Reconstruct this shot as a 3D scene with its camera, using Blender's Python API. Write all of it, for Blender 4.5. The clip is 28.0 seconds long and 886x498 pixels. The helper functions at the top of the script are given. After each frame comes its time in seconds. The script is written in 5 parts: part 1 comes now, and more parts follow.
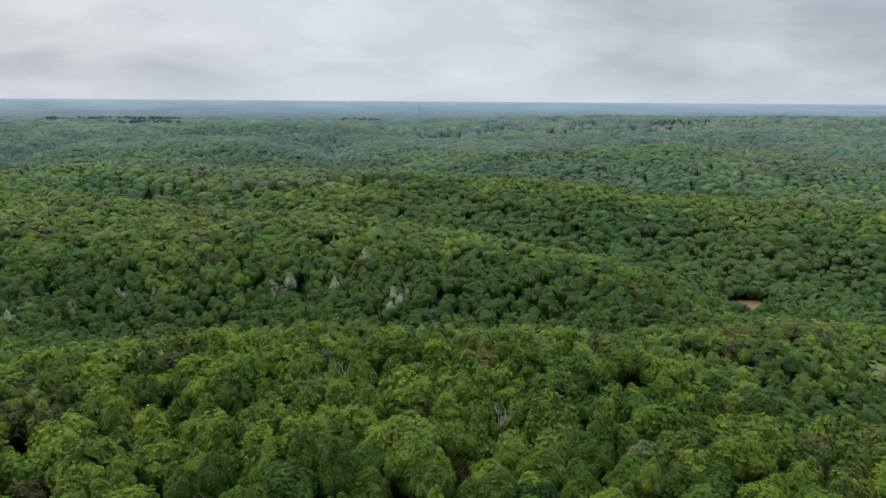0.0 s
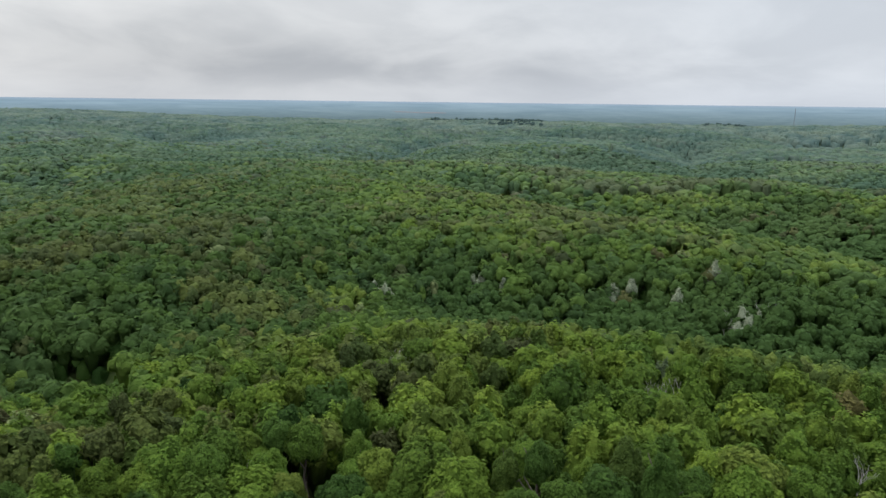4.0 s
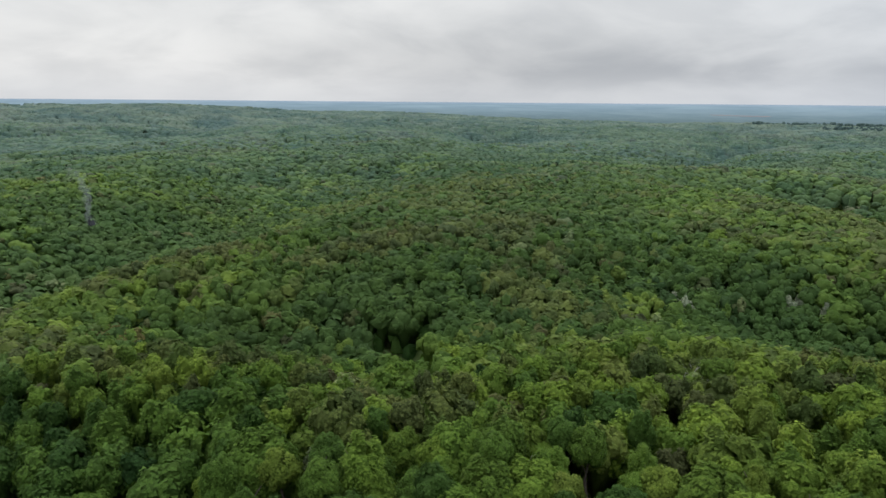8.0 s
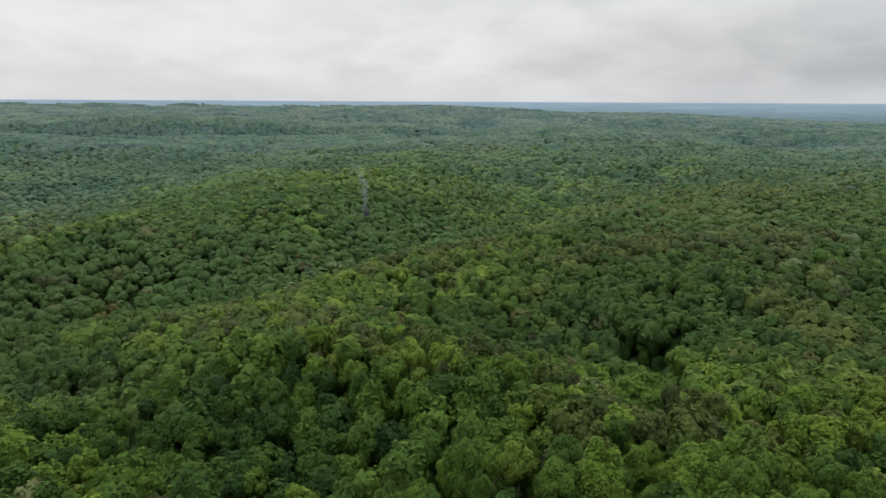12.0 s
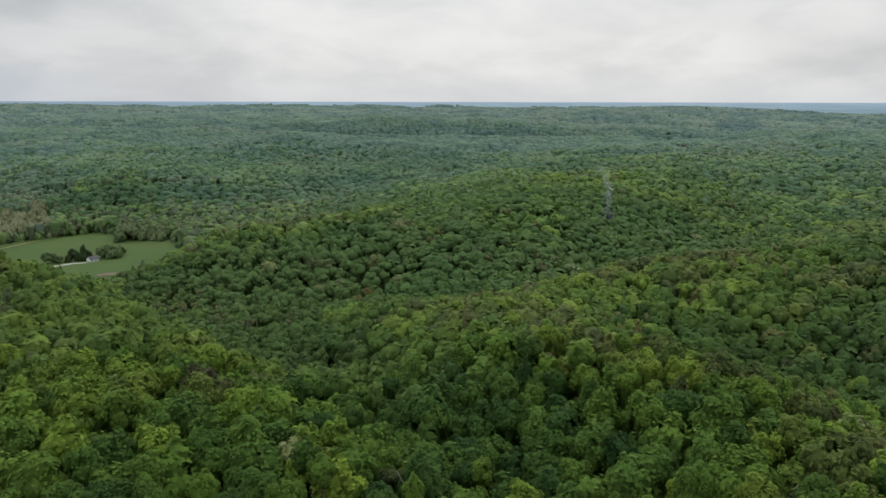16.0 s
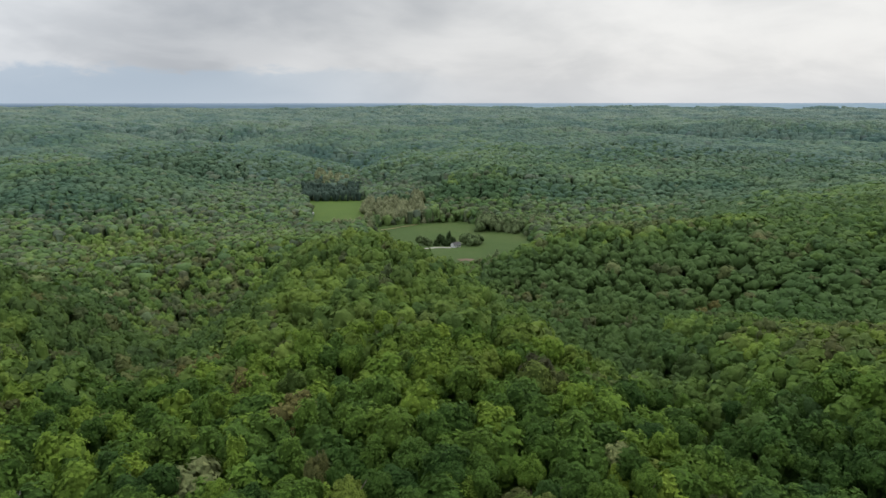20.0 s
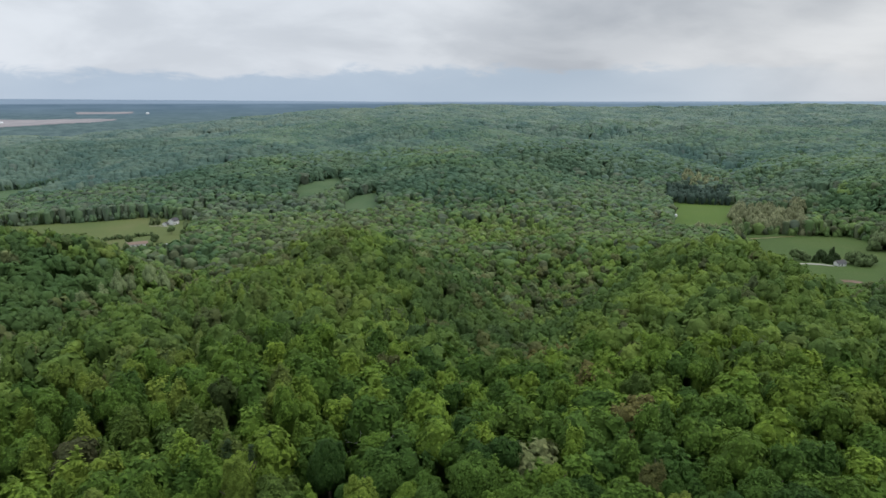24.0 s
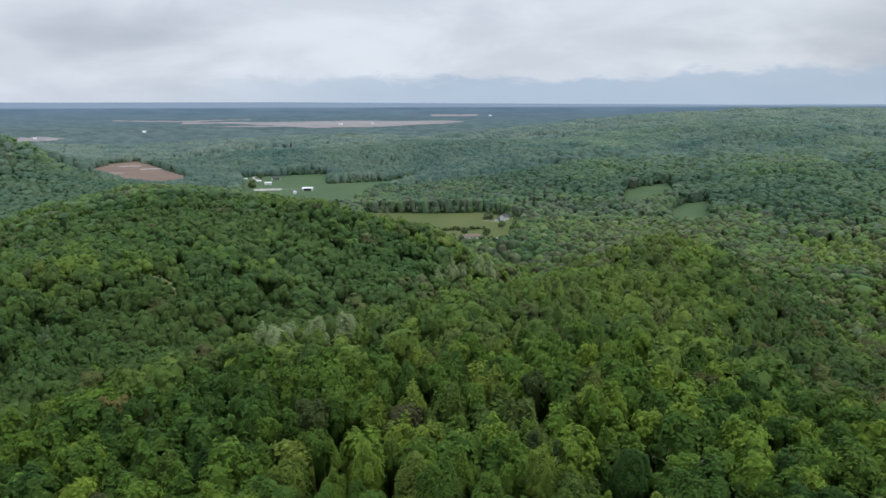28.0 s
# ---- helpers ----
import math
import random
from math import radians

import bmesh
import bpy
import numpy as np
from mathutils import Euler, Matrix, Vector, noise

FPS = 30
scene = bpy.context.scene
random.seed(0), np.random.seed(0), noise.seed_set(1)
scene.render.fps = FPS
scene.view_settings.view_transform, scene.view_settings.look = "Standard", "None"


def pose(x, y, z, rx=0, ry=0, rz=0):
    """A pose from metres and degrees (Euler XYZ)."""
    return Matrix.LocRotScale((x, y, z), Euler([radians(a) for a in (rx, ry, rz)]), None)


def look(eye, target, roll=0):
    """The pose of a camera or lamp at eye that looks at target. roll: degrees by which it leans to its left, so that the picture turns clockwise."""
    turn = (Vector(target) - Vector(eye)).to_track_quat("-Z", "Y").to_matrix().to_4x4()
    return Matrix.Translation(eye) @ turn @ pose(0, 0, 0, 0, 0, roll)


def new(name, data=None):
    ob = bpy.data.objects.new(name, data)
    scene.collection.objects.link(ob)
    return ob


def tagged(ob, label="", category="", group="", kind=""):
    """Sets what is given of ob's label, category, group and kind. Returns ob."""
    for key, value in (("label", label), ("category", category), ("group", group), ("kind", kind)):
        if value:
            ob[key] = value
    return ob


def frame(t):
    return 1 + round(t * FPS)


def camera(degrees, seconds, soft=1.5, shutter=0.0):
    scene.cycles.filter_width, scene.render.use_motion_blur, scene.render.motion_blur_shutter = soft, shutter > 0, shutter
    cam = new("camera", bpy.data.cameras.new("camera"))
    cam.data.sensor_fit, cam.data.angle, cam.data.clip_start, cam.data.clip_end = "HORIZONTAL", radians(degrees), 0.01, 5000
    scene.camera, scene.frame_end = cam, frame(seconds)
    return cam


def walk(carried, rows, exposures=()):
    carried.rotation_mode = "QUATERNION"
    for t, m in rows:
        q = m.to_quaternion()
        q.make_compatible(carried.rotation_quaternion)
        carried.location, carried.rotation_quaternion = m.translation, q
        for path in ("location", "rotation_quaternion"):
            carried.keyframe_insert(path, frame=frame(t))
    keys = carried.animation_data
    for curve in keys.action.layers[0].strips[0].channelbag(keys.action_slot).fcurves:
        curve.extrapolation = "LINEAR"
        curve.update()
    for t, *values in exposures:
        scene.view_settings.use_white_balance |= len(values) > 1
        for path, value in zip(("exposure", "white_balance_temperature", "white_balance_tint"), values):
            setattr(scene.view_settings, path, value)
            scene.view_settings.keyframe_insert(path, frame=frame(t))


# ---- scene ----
cam = camera(63.23, 28.0, 1.5)
EYE = 180.0
walk(cam, [
    (0, pose(0, 0, EYE, 78.40, 0, 0.06) @ pose(0, 0, 0, 0, 0, 0.41)),
    (0.5, pose(0, 0, EYE, 78.36, 0, 4.61) @ pose(0, 0, 0, 0, 0, 0.51)),
    (1, pose(0, 0, EYE, 78.36, 0, 8.18) @ pose(0, 0, 0, 0, 0, 0.63)),
    (1.5, pose(0, 0, EYE, 78.38, 0, 11.83) @ pose(0, 0, 0, 0, 0, 0.70)),
    (2, pose(0, 0, EYE, 78.45, 0, 15.05) @ pose(0, 0, 0, 0, 0, 0.69)),
    (2.5, pose(0, 0, EYE, 78.49, 0, 18.01) @ pose(0, 0, 0, 0, 0, 0.62)),
    (3, pose(0, 0, EYE, 78.50, 0, 21.29) @ pose(0, 0, 0, 0, 0, 0.69)),
    (3.5, pose(0, 0, EYE, 78.47, 0, 24.50) @ pose(0, 0, 0, 0, 0, 0.70)),
    (5.5, pose(0, 0, EYE, 78.44, 0, 36.75) @ pose(0, 0, 0, 0, 0, 0.55)),
    (6, pose(0, 0, EYE, 78.45, 0, 40.08) @ pose(0, 0, 0, 0, 0, 0.46)),
    (6.5, pose(0, 0, EYE, 78.45, 0, 43.16) @ pose(0, 0, 0, 0, 0, 0.46)),
    (7, pose(0, 0, EYE, 78.46, 0, 45.82) @ pose(0, 0, 0, 0, 0, 0.29)),
    (7.5, pose(0, 0, EYE, 78.45, 0, 48.60) @ pose(0, 0, 0, 0, 0, 0.47)),
    (8, pose(0, 0, EYE, 78.44, 0, 51.52) @ pose(0, 0, 0, 0, 0, 0.47)),
    (8.5, pose(0, 0, EYE, 78.42, 0, 54.69) @ pose(0, 0, 0, 0, 0, 0.38)),
    (9, pose(0, 0, EYE, 78.43, 0, 57.52) @ pose(0, 0, 0, 0, 0, 0.37)),
    (9.5, pose(0, 0, EYE, 78.38, 0, 59.75) @ pose(0, 0, 0, 0, 0, 0.29)),
    (10, pose(0, 0, EYE, 78.41, 0, 62.14) @ pose(0, 0, 0, 0, 0, 0.29)),
    (10.5, pose(0, 0, EYE, 78.43, 0, 64.89) @ pose(0, 0, 0, 0, 0, 0.35)),
    (11, pose(0, 0, EYE, 78.43, 0, 67.66) @ pose(0, 0, 0, 0, 0, 0.38)),
    (11.5, pose(0, 0, EYE, 78.42, 0, 69.76) @ pose(0, 0, 0, 0, 0, 0.34)),
    (12, pose(0, 0, EYE, 78.40, 0, 71.78) @ pose(0, 0, 0, 0, 0, 0.29)),
    (12.5, pose(0, 0, EYE, 78.42, 0, 73.89) @ pose(0, 0, 0, 0, 0, 0.28)),
    (14.5, pose(0, 0, EYE, 78.40, 0, 82.98) @ pose(0, 0, 0, 0, 0, 0.30)),
    (15, pose(0, 0, EYE, 78.41, 0, 85.42) @ pose(0, 0, 0, 0, 0, 0.20)),
    (15.5, pose(0, 0, EYE, 78.42, 0, 88.21) @ pose(0, 0, 0, 0, 0, 0.16)),
    (16, pose(0, 0, EYE, 78.43, 0, 91.05) @ pose(0, 0, 0, 0, 0, 0.11)),
    (16.5, pose(0, 0, EYE, 78.44, 0, 94.21) @ pose(0, 0, 0, 0, 0, 0.09)),
    (17, pose(0, 0, EYE, 78.45, 0, 97.99) @ pose(0, 0, 0, 0, 0, 0.04)),
    (17.5, pose(0, 0, EYE, 78.48, 0, 102.39) @ pose(0, 0, 0, 0, 0, 0.05)),
    (18, pose(0, 0, EYE, 78.51, 0, 106.47) @ pose(0, 0, 0, 0, 0, -0.01)),
    (18.5, pose(0, 0, EYE, 78.53, 0, 110.03) @ pose(0, 0, 0, 0, 0, -0.01)),
    (19, pose(0, 0, EYE, 78.53, 0, 113.06) @ pose(0, 0, 0, 0, 0, -0.00)),
    (19.5, pose(0, 0, EYE, 78.55, 0, 115.95) @ pose(0, 0, 0, 0, 0, -0.02)),
    (20, pose(0, 0, EYE, 78.52, 0, 118.59) @ pose(0, 0, 0, 0, 0, -0.03)),
    (20.5, pose(0, 0, EYE, 78.51, 0, 121.39) @ pose(0, 0, 0, 0, 0, 0.04)),
    (22.5, pose(0, 0, EYE, 78.42, 0, 134.09) @ pose(0, 0, 0, 0, 0, 0.02)),
    (23, pose(0, 0, EYE, 78.44, 0, 138.26) @ pose(0, 0, 0, 0, 0, -0.04)),
    (23.5, pose(0, 0, EYE, 78.43, 0, 142.69) @ pose(0, 0, 0, 0, 0, -0.01)),
    (24, pose(0, 0, EYE, 78.41, 0, 147.04) @ pose(0, 0, 0, 0, 0, -0.06)),
    (24.5, pose(0, 0, EYE, 78.41, 0, 150.76) @ pose(0, 0, 0, 0, 0, -0.05)),
    (25, pose(0, 0, EYE, 78.43, 0, 154.36) @ pose(0, 0, 0, 0, 0, -0.06)),
    (25.5, pose(0, 0, EYE, 78.47, 0, 157.31) @ pose(0, 0, 0, 0, 0, -0.13)),
    (26, pose(0, 0, EYE, 78.52, 0, 160.53) @ pose(0, 0, 0, 0, 0, -0.17)),
    (26.5, pose(0, 0, EYE, 78.57, 0, 163.44) @ pose(0, 0, 0, 0, 0, -0.20)),
    (27, pose(0, 0, EYE, 78.63, 0, 166.25) @ pose(0, 0, 0, 0, 0, -0.23)),
    (27.5, pose(0, 0, EYE, 78.67, 0, 169.46) @ pose(0, 0, 0, 0, 0, -0.18)),
    (28, pose(0, 0, EYE, 78.70, 0, 172.74) @ pose(0, 0, 0, 0, 0, -0.17)),
], exposures=[(0, 0, 6430, 10), (8, -0.04, 6500, 10), (12, -0.07, 6550, 10), (17, -0.07, 6590, 10), (20, 0, 6620, 10), (23, 0, 6500, 10), (26, 0, 6320, 10), (28, 0, 6270, 10)])

# ---------------------------------------------------------------- sky and light
world = bpy.data.worlds.new("overcast_sky")
scene.world = world
world.use_nodes = True
wt = world.node_tree
wt.nodes.clear()


def wnode(kind, **values):
    n = wt.nodes.new(kind)
    for key, value in values.items():
        n.inputs[key].default_value = value
    return n


def wmath(op, a, b=None, c=None):
    n = wt.nodes.new("ShaderNodeMath")
    n.operation = op
    for i, v in enumerate((a, b, c)):
        if v is None:
            continue
        if isinstance(v, (int, float)):
            n.inputs[i].default_value = v
        else:
            wt.links.new(v, n.inputs[i])
    return n.outputs[0]


def wmix(fac, a, b):
    n = wt.nodes.new("ShaderNodeMix")
    n.data_type = "RGBA"
    for i, v in ((0, fac), (6, a), (7, b)):
        if isinstance(v, (int, float)):
            n.inputs[i].default_value = v
        elif isinstance(v, tuple):
            n.inputs[i].default_value = (*v, 1)
        else:
            wt.links.new(v, n.inputs[i])
    return n.outputs[2]


def wramp(value, lo, hi):
    n = wt.nodes.new("ShaderNodeMapRange")
    n.interpolation_type = "SMOOTHSTEP"
    wt.links.new(value, n.inputs[0])
    n.inputs[1].default_value, n.inputs[2].default_value = lo, hi
    return n.outputs[0]


coord = wt.nodes.new("ShaderNodeTexCoord")
sep = wt.nodes.new("ShaderNodeSeparateXYZ")
wt.links.new(coord.outputs["Generated"], sep.inputs[0])
sx, sy, sz = sep.outputs
up = wmath("MAXIMUM", sz, 0.0)
flat = wmath("ADD", up, 0.29)
deck = wt.nodes.new("ShaderNodeCombineXYZ")
wt.links.new(wmath("DIVIDE", sx, flat), deck.inputs[0])
wt.links.new(wmath("DIVIDE", sy, flat), deck.inputs[1])


def wnoise(scale, detail, rough, warp=0.0, offset=0.0):
    shift = wt.nodes.new("ShaderNodeVectorMath")
    shift.operation = "ADD"
    wt.links.new(deck.outputs[0], shift.inputs[0])
    shift.inputs[1].default_value = (offset, offset * 0.7, offset * 0.3)
    n = wnode("ShaderNodeTexNoise", Scale=scale, Detail=detail, Roughness=rough, Distortion=warp)
    wt.links.new(shift.outputs[0], n.inputs["Vector"])
    return n.outputs[0]


sky = wt.nodes.new("ShaderNodeTexSky")
sky.sky_type = "NISHITA"
sky.sun_disc = False
sky.sun_elevation, sky.sun_rotation = radians(52), radians(-70)
sky.air_density, sky.dust_density = 1.5, 3.0
dim = wt.nodes.new("ShaderNodeVectorMath")
dim.operation = "SCALE"
wt.links.new(sky.outputs[0], dim.inputs[0])
dim.inputs[3].default_value = 0.09
big = wramp(wnoise(0.5, 3, 0.5, 0.5, 3.1), 0.36, 0.64)
small = wramp(wnoise(1.9, 6, 0.52, 0.3, 9.4), 0.34, 0.68)
mass = wmath("ADD", wmath("MULTIPLY", big, 0.62), wmath("MULTIPLY", small, 0.38))
cloud = wmix(mass, (0.42, 0.445, 0.485), (0.82, 0.83, 0.845))
# the underside is paler low down, and over the western valley a blue-grey strip shows below the deck
low = wramp(sz, 0.05, 0.0)
cloud = wmix(wmath("MULTIPLY", low, 0.55), cloud, (0.68, 0.70, 0.735))
puff = wmath("MULTIPLY", wmath("SUBTRACT", wnoise(4.5, 6, 0.62, 0.4, 2.0), 0.5), 0.050)
edge = wmath("ADD", wmath("ADD", sz, puff), wmath("MULTIPLY", wmath("SUBTRACT", wnoise(0.8, 5, 0.6, 0.2, 5.0), 0.5), 0.06))
toward = wmath("ADD", wmath("MULTIPLY", sx, -0.42), wmath("MULTIPLY", sy, -0.907))
strip = wmath("MULTIPLY", wramp(edge, 0.046, 0.032), wramp(toward, 0.74, 0.98))
cloud = wmix(wmath("MULTIPLY", strip, 0.72), cloud, (0.42, 0.52, 0.63))
bright = wramp(wmath("ADD", wmath("MULTIPLY", sx, -0.98), wmath("MULTIPLY", sy, 0.17)), 0.1, 0.95)
tone = wmix(bright, (0.955, 1.0, 1.055), (1.0, 1.0, 0.99))
toned = wt.nodes.new("ShaderNodeVectorMath")
toned.operation = "MULTIPLY"
wt.links.new(cloud, toned.inputs[0])
wt.links.new(tone, toned.inputs[1])
whole = wmix(0.94, dim.outputs[0], toned.outputs[0])
# an overcast sky is nearly three times as bright overhead as low down
gain = wt.nodes.new("ShaderNodeVectorMath")
gain.operation = "SCALE"
wt.links.new(whole, gain.inputs[0])
wt.links.new(wmath("ADD", wmath("MULTIPLY", wramp(sz, 0.12, 0.9), 2.25), wmath("ADD", wmath("MULTIPLY", bright, 0.08), 1.0)), gain.inputs[3])
whole = gain.outputs[0]
back = wt.nodes.new("ShaderNodeBackground")
back.inputs[1].default_value = 1.0
wt.links.new(whole, back.inputs[0])
wout = wt.nodes.new("ShaderNodeOutputWorld")
wt.links.new(back.outputs[0], wout.inputs[0])

sun = new("sun", bpy.data.lights.new("sun", "SUN"))
sun.data.energy, sun.data.angle, sun.data.color = 1.3, radians(25), (1.0, 0.97, 0.92)
sun.matrix_world = look((-231, 84, 315), (0, 0, 0))

# ---------------------------------------------------------------- materials


class Mat:
    """A node material with short calls for its nodes."""

    def __init__(self, name):
        self.m = bpy.data.materials.new(name)
        self.m.use_nodes = True
        self.t = self.m.node_tree
        self.b = self.t.nodes["Principled BSDF"]

    def node(self, kind, **values):
        n = self.t.nodes.new(kind)
        for key, value in values.items():
            n.inputs[key].default_value = value
        return n

    def link(self, a, b):
        self.t.links.new(a, b)

    def place(self):
        g = self.node("ShaderNodeNewGeometry")
        return g.outputs["Position"]

    def noise(self, scale, detail=4, rough=0.55, warp=0.0, squash=None):
        n = self.node("ShaderNodeTexNoise", Scale=scale, Detail=detail, Roughness=rough, Distortion=warp)
        if squash:
            v = self.node("ShaderNodeVectorMath")
            v.operation = "MULTIPLY"
            v.inputs[1].default_value = squash
            self.link(self.place(), v.inputs[0])
            self.link(v.outputs[0], n.inputs["Vector"])
        else:
            self.link(self.place(), n.inputs["Vector"])
        return n.outputs[0]

    def ramp(self, fac, stops, smooth=True):
        n = self.node("ShaderNodeValToRGB")
        e = n.color_ramp.elements
        while len(e) < len(stops):
            e.new(0.5)
        for k, (at, colour) in zip(e, stops):
            k.position, k.color = at, (*colour, 1)
        n.color_ramp.interpolation = "LINEAR" if smooth else "CONSTANT"
        self.link(fac, n.inputs[0])
        return n.outputs[0]

    def range(self, fac, lo, hi, a=0.0, b=1.0):
        n = self.node("ShaderNodeMapRange")
        self.link(fac, n.inputs[0])
        for i, v in enumerate((lo, hi, a, b)):
            n.inputs[i + 1].default_value = v
        return n.outputs[0]

    def mix(self, fac, a, b, mode="MIX"):
        n = self.node("ShaderNodeMix")
        n.data_type, n.blend_type = "RGBA", mode
        for i, v in ((0, fac), (6, a), (7, b)):
            if isinstance(v, (int, float)):
                n.inputs[i].default_value = v
            elif isinstance(v, tuple):
                n.inputs[i].default_value = (*v, 1)
            else:
                self.link(v, n.inputs[i])
        return n.outputs[2]

    def bump(self, height, strength, distance):
        n = self.node("ShaderNodeBump", Strength=strength, Distance=distance)
        self.link(height, n.inputs["Height"])
        self.link(n.outputs[0], self.b.inputs["Normal"])

    def done(self, colour, rough=0.8, spec=0.3, metal=0.0):
        if isinstance(colour, tuple):
            self.b.inputs["Base Color"].default_value = (*colour, 1)
        else:
            self.link(colour, self.b.inputs["Base Color"])
        self.b.inputs["Roughness"].default_value = rough
        self.b.inputs["Specular IOR Level"].default_value = spec
        self.b.inputs["Metallic"].default_value = metal
        return self.m


# spring leaf colours, from deep green over fresh and yellowish green to olive, brown bud and silvery
LEAF = ((0.00, (0.038, 0.081, 0.020)), (0.22, (0.056, 0.105, 0.021)), (0.42, (0.083, 0.146, 0.024)),
        (0.60, (0.119, 0.181, 0.027)), (0.74, (0.093, 0.124, 0.031)), (0.86, (0.073, 0.088, 0.030)),
        (0.93, (0.086, 0.082, 0.034)), (0.965, (0.142, 0.165, 0.072)), (1.0, (0.151, 0.197, 0.086)))


def foliage(name, by_object, far=0.0, rough_leaf=0.9, stand_haze_colour=(0.11, 0.165, 0.10), leaf_scale=1.6, fleck=0.30, single=1.0):
    """Leaves; the tint of each tree comes from the object or from the joined mesh's own tint. far: how much of the
    stand's common colour each tree takes, which for distant stands paints in haze. single: how much single trees differ
    in tone.
    """
    k = Mat(name)
    if by_object:
        tint = k.node("ShaderNodeObjectInfo").outputs["Random"]
    else:
        a = k.node("ShaderNodeAttribute")
        a.attribute_name = "tint"
        tint = a.outputs["Fac"]
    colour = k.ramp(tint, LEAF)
    own = k.node("ShaderNodeMath")
    own.operation = "MULTIPLY"
    own.inputs[1].default_value = 91.7
    k.link(tint, own.inputs[0])
    own_part = k.node("ShaderNodeMath")
    own_part.operation = "FRACT"
    k.link(own.outputs[0], own_part.inputs[0])
    dim, lit = (tuple(1 + (v - 1) * single for v in c) for c in ((0.62, 0.70, 0.82), (1.48, 1.38, 1.24)))
    colour = k.mix(own_part.outputs[0], k.mix(1.0, colour, dim, "MULTIPLY"), k.mix(1.0, colour, lit, "MULTIPLY"))
    leaf = k.node("ShaderNodeNewGeometry").outputs["Random Per Island"]
    grain = k.noise(0.55, 3, 0.6)
    colour = k.mix(k.range(leaf, 0, 1, 0.34 * far, 1 - 0.34 * far), k.mix(1.0, colour, (0.86, 0.90, 0.86), "MULTIPLY"), k.mix(1.0, colour, (1.30, 1.24, 1.2), "MULTIPLY"))
    colour = k.mix(k.range(grain, 0.3, 0.75, 0.0, 0.28), colour, k.mix(1.0, colour, (0.66, 0.74, 0.66), "MULTIPLY"))
    speck = k.noise(leaf_scale, 4, 0.75)
    colour = k.mix(k.range(speck, 0.42, 0.62, 0.0, fleck), colour, k.mix(1.0, colour, (0.5, 0.55, 0.5), "MULTIPLY"))
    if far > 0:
        stands = k.mix(k.range(k.noise(0.010, 3, 0.6, 0.6), 0.36, 0.64), tuple(c * f for c, f in zip(stand_haze_colour, (0.70, 0.80, 0.84))), tuple(c * f for c, f in zip(stand_haze_colour, (1.32, 1.20, 1.04))))
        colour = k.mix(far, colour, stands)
    # Inner crown faces get a darkened leaf colour, painted shade between the sprays.
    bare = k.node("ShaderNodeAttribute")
    bare.attribute_name = "core_shade"
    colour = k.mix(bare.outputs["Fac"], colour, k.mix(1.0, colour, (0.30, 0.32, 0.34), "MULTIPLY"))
    out = k.t.nodes["Material Output"]
    k.bump(k.noise(leaf_scale * 0.85, 4, 0.68), 1.0, rough_leaf)
    k.done(colour, 0.75, 0.06)
    through_leaf = k.node("ShaderNodeBsdfTranslucent")
    k.link(k.mix(1.0, colour, (1.1, 1.25, 0.6), "MULTIPLY"), through_leaf.inputs[0])
    both = k.node("ShaderNodeMixShader")
    both.inputs[0].default_value = 0.14
    k.link(k.b.outputs[0], both.inputs[1])
    k.link(through_leaf.outputs[0], both.inputs[2])
    k.link(both.outputs[0], out.inputs[0])
    return k.m


M_UNDER = foliage("undergrowth_leaves", False)
M_WOOD = foliage("woods", False)
# The shared colour grows paler and bluer with distance, haze painted into the leaves.
M_MIDW = foliage("woods_midway", False, 0.18, 1.0, (0.090, 0.124, 0.058), 1.3, 0.38, 0.95)
M_SPUR = foliage("woods_spur", False, 0.30, 1.0, (0.088, 0.118, 0.052), 1.3, 0.38, 0.9)
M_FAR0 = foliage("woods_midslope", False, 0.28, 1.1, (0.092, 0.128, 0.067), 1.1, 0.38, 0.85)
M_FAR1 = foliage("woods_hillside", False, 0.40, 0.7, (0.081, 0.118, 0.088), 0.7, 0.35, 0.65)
M_YOUNG = foliage("young_woods", False, 0.40, 1.2, (0.135, 0.195, 0.080), 0.9, 0.35, 0.6)
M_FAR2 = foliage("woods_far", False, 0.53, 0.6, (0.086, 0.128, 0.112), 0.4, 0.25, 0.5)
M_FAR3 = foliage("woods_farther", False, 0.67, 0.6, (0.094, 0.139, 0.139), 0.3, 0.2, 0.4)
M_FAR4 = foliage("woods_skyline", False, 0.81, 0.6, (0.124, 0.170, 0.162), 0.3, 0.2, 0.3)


def one_tint(name, tint):
    """Leaves of one kind of tree."""
    k = Mat(name)
    rnd = k.node("ShaderNodeObjectInfo").outputs["Random"]
    leaf = k.node("ShaderNodeNewGeometry").outputs["Random Per Island"]
    colour = k.mix(k.range(leaf, 0, 1), tuple(c * 0.8 for c in tint), tuple(c * 1.3 for c in tint))
    colour = k.mix(k.range(rnd, 0, 1, 0, 0.5), colour, tuple(c * 0.55 for c in tint))
    speck = k.noise(2.6, 3, 0.7)
    colour = k.mix(k.range(speck, 0.45, 0.64, 0.0, 0.8), colour, k.mix(1.0, colour, (0.4, 0.42, 0.4), "MULTIPLY"))
    # The crown's core is coloured darker in place of shade among its leaves.
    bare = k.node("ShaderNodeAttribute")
    bare.attribute_name = "core_shade"
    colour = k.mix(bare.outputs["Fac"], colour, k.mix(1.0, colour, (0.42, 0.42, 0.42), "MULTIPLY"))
    k.bump(speck, 0.6, 0.3)
    return k.done(colour, 0.8, 0.06)


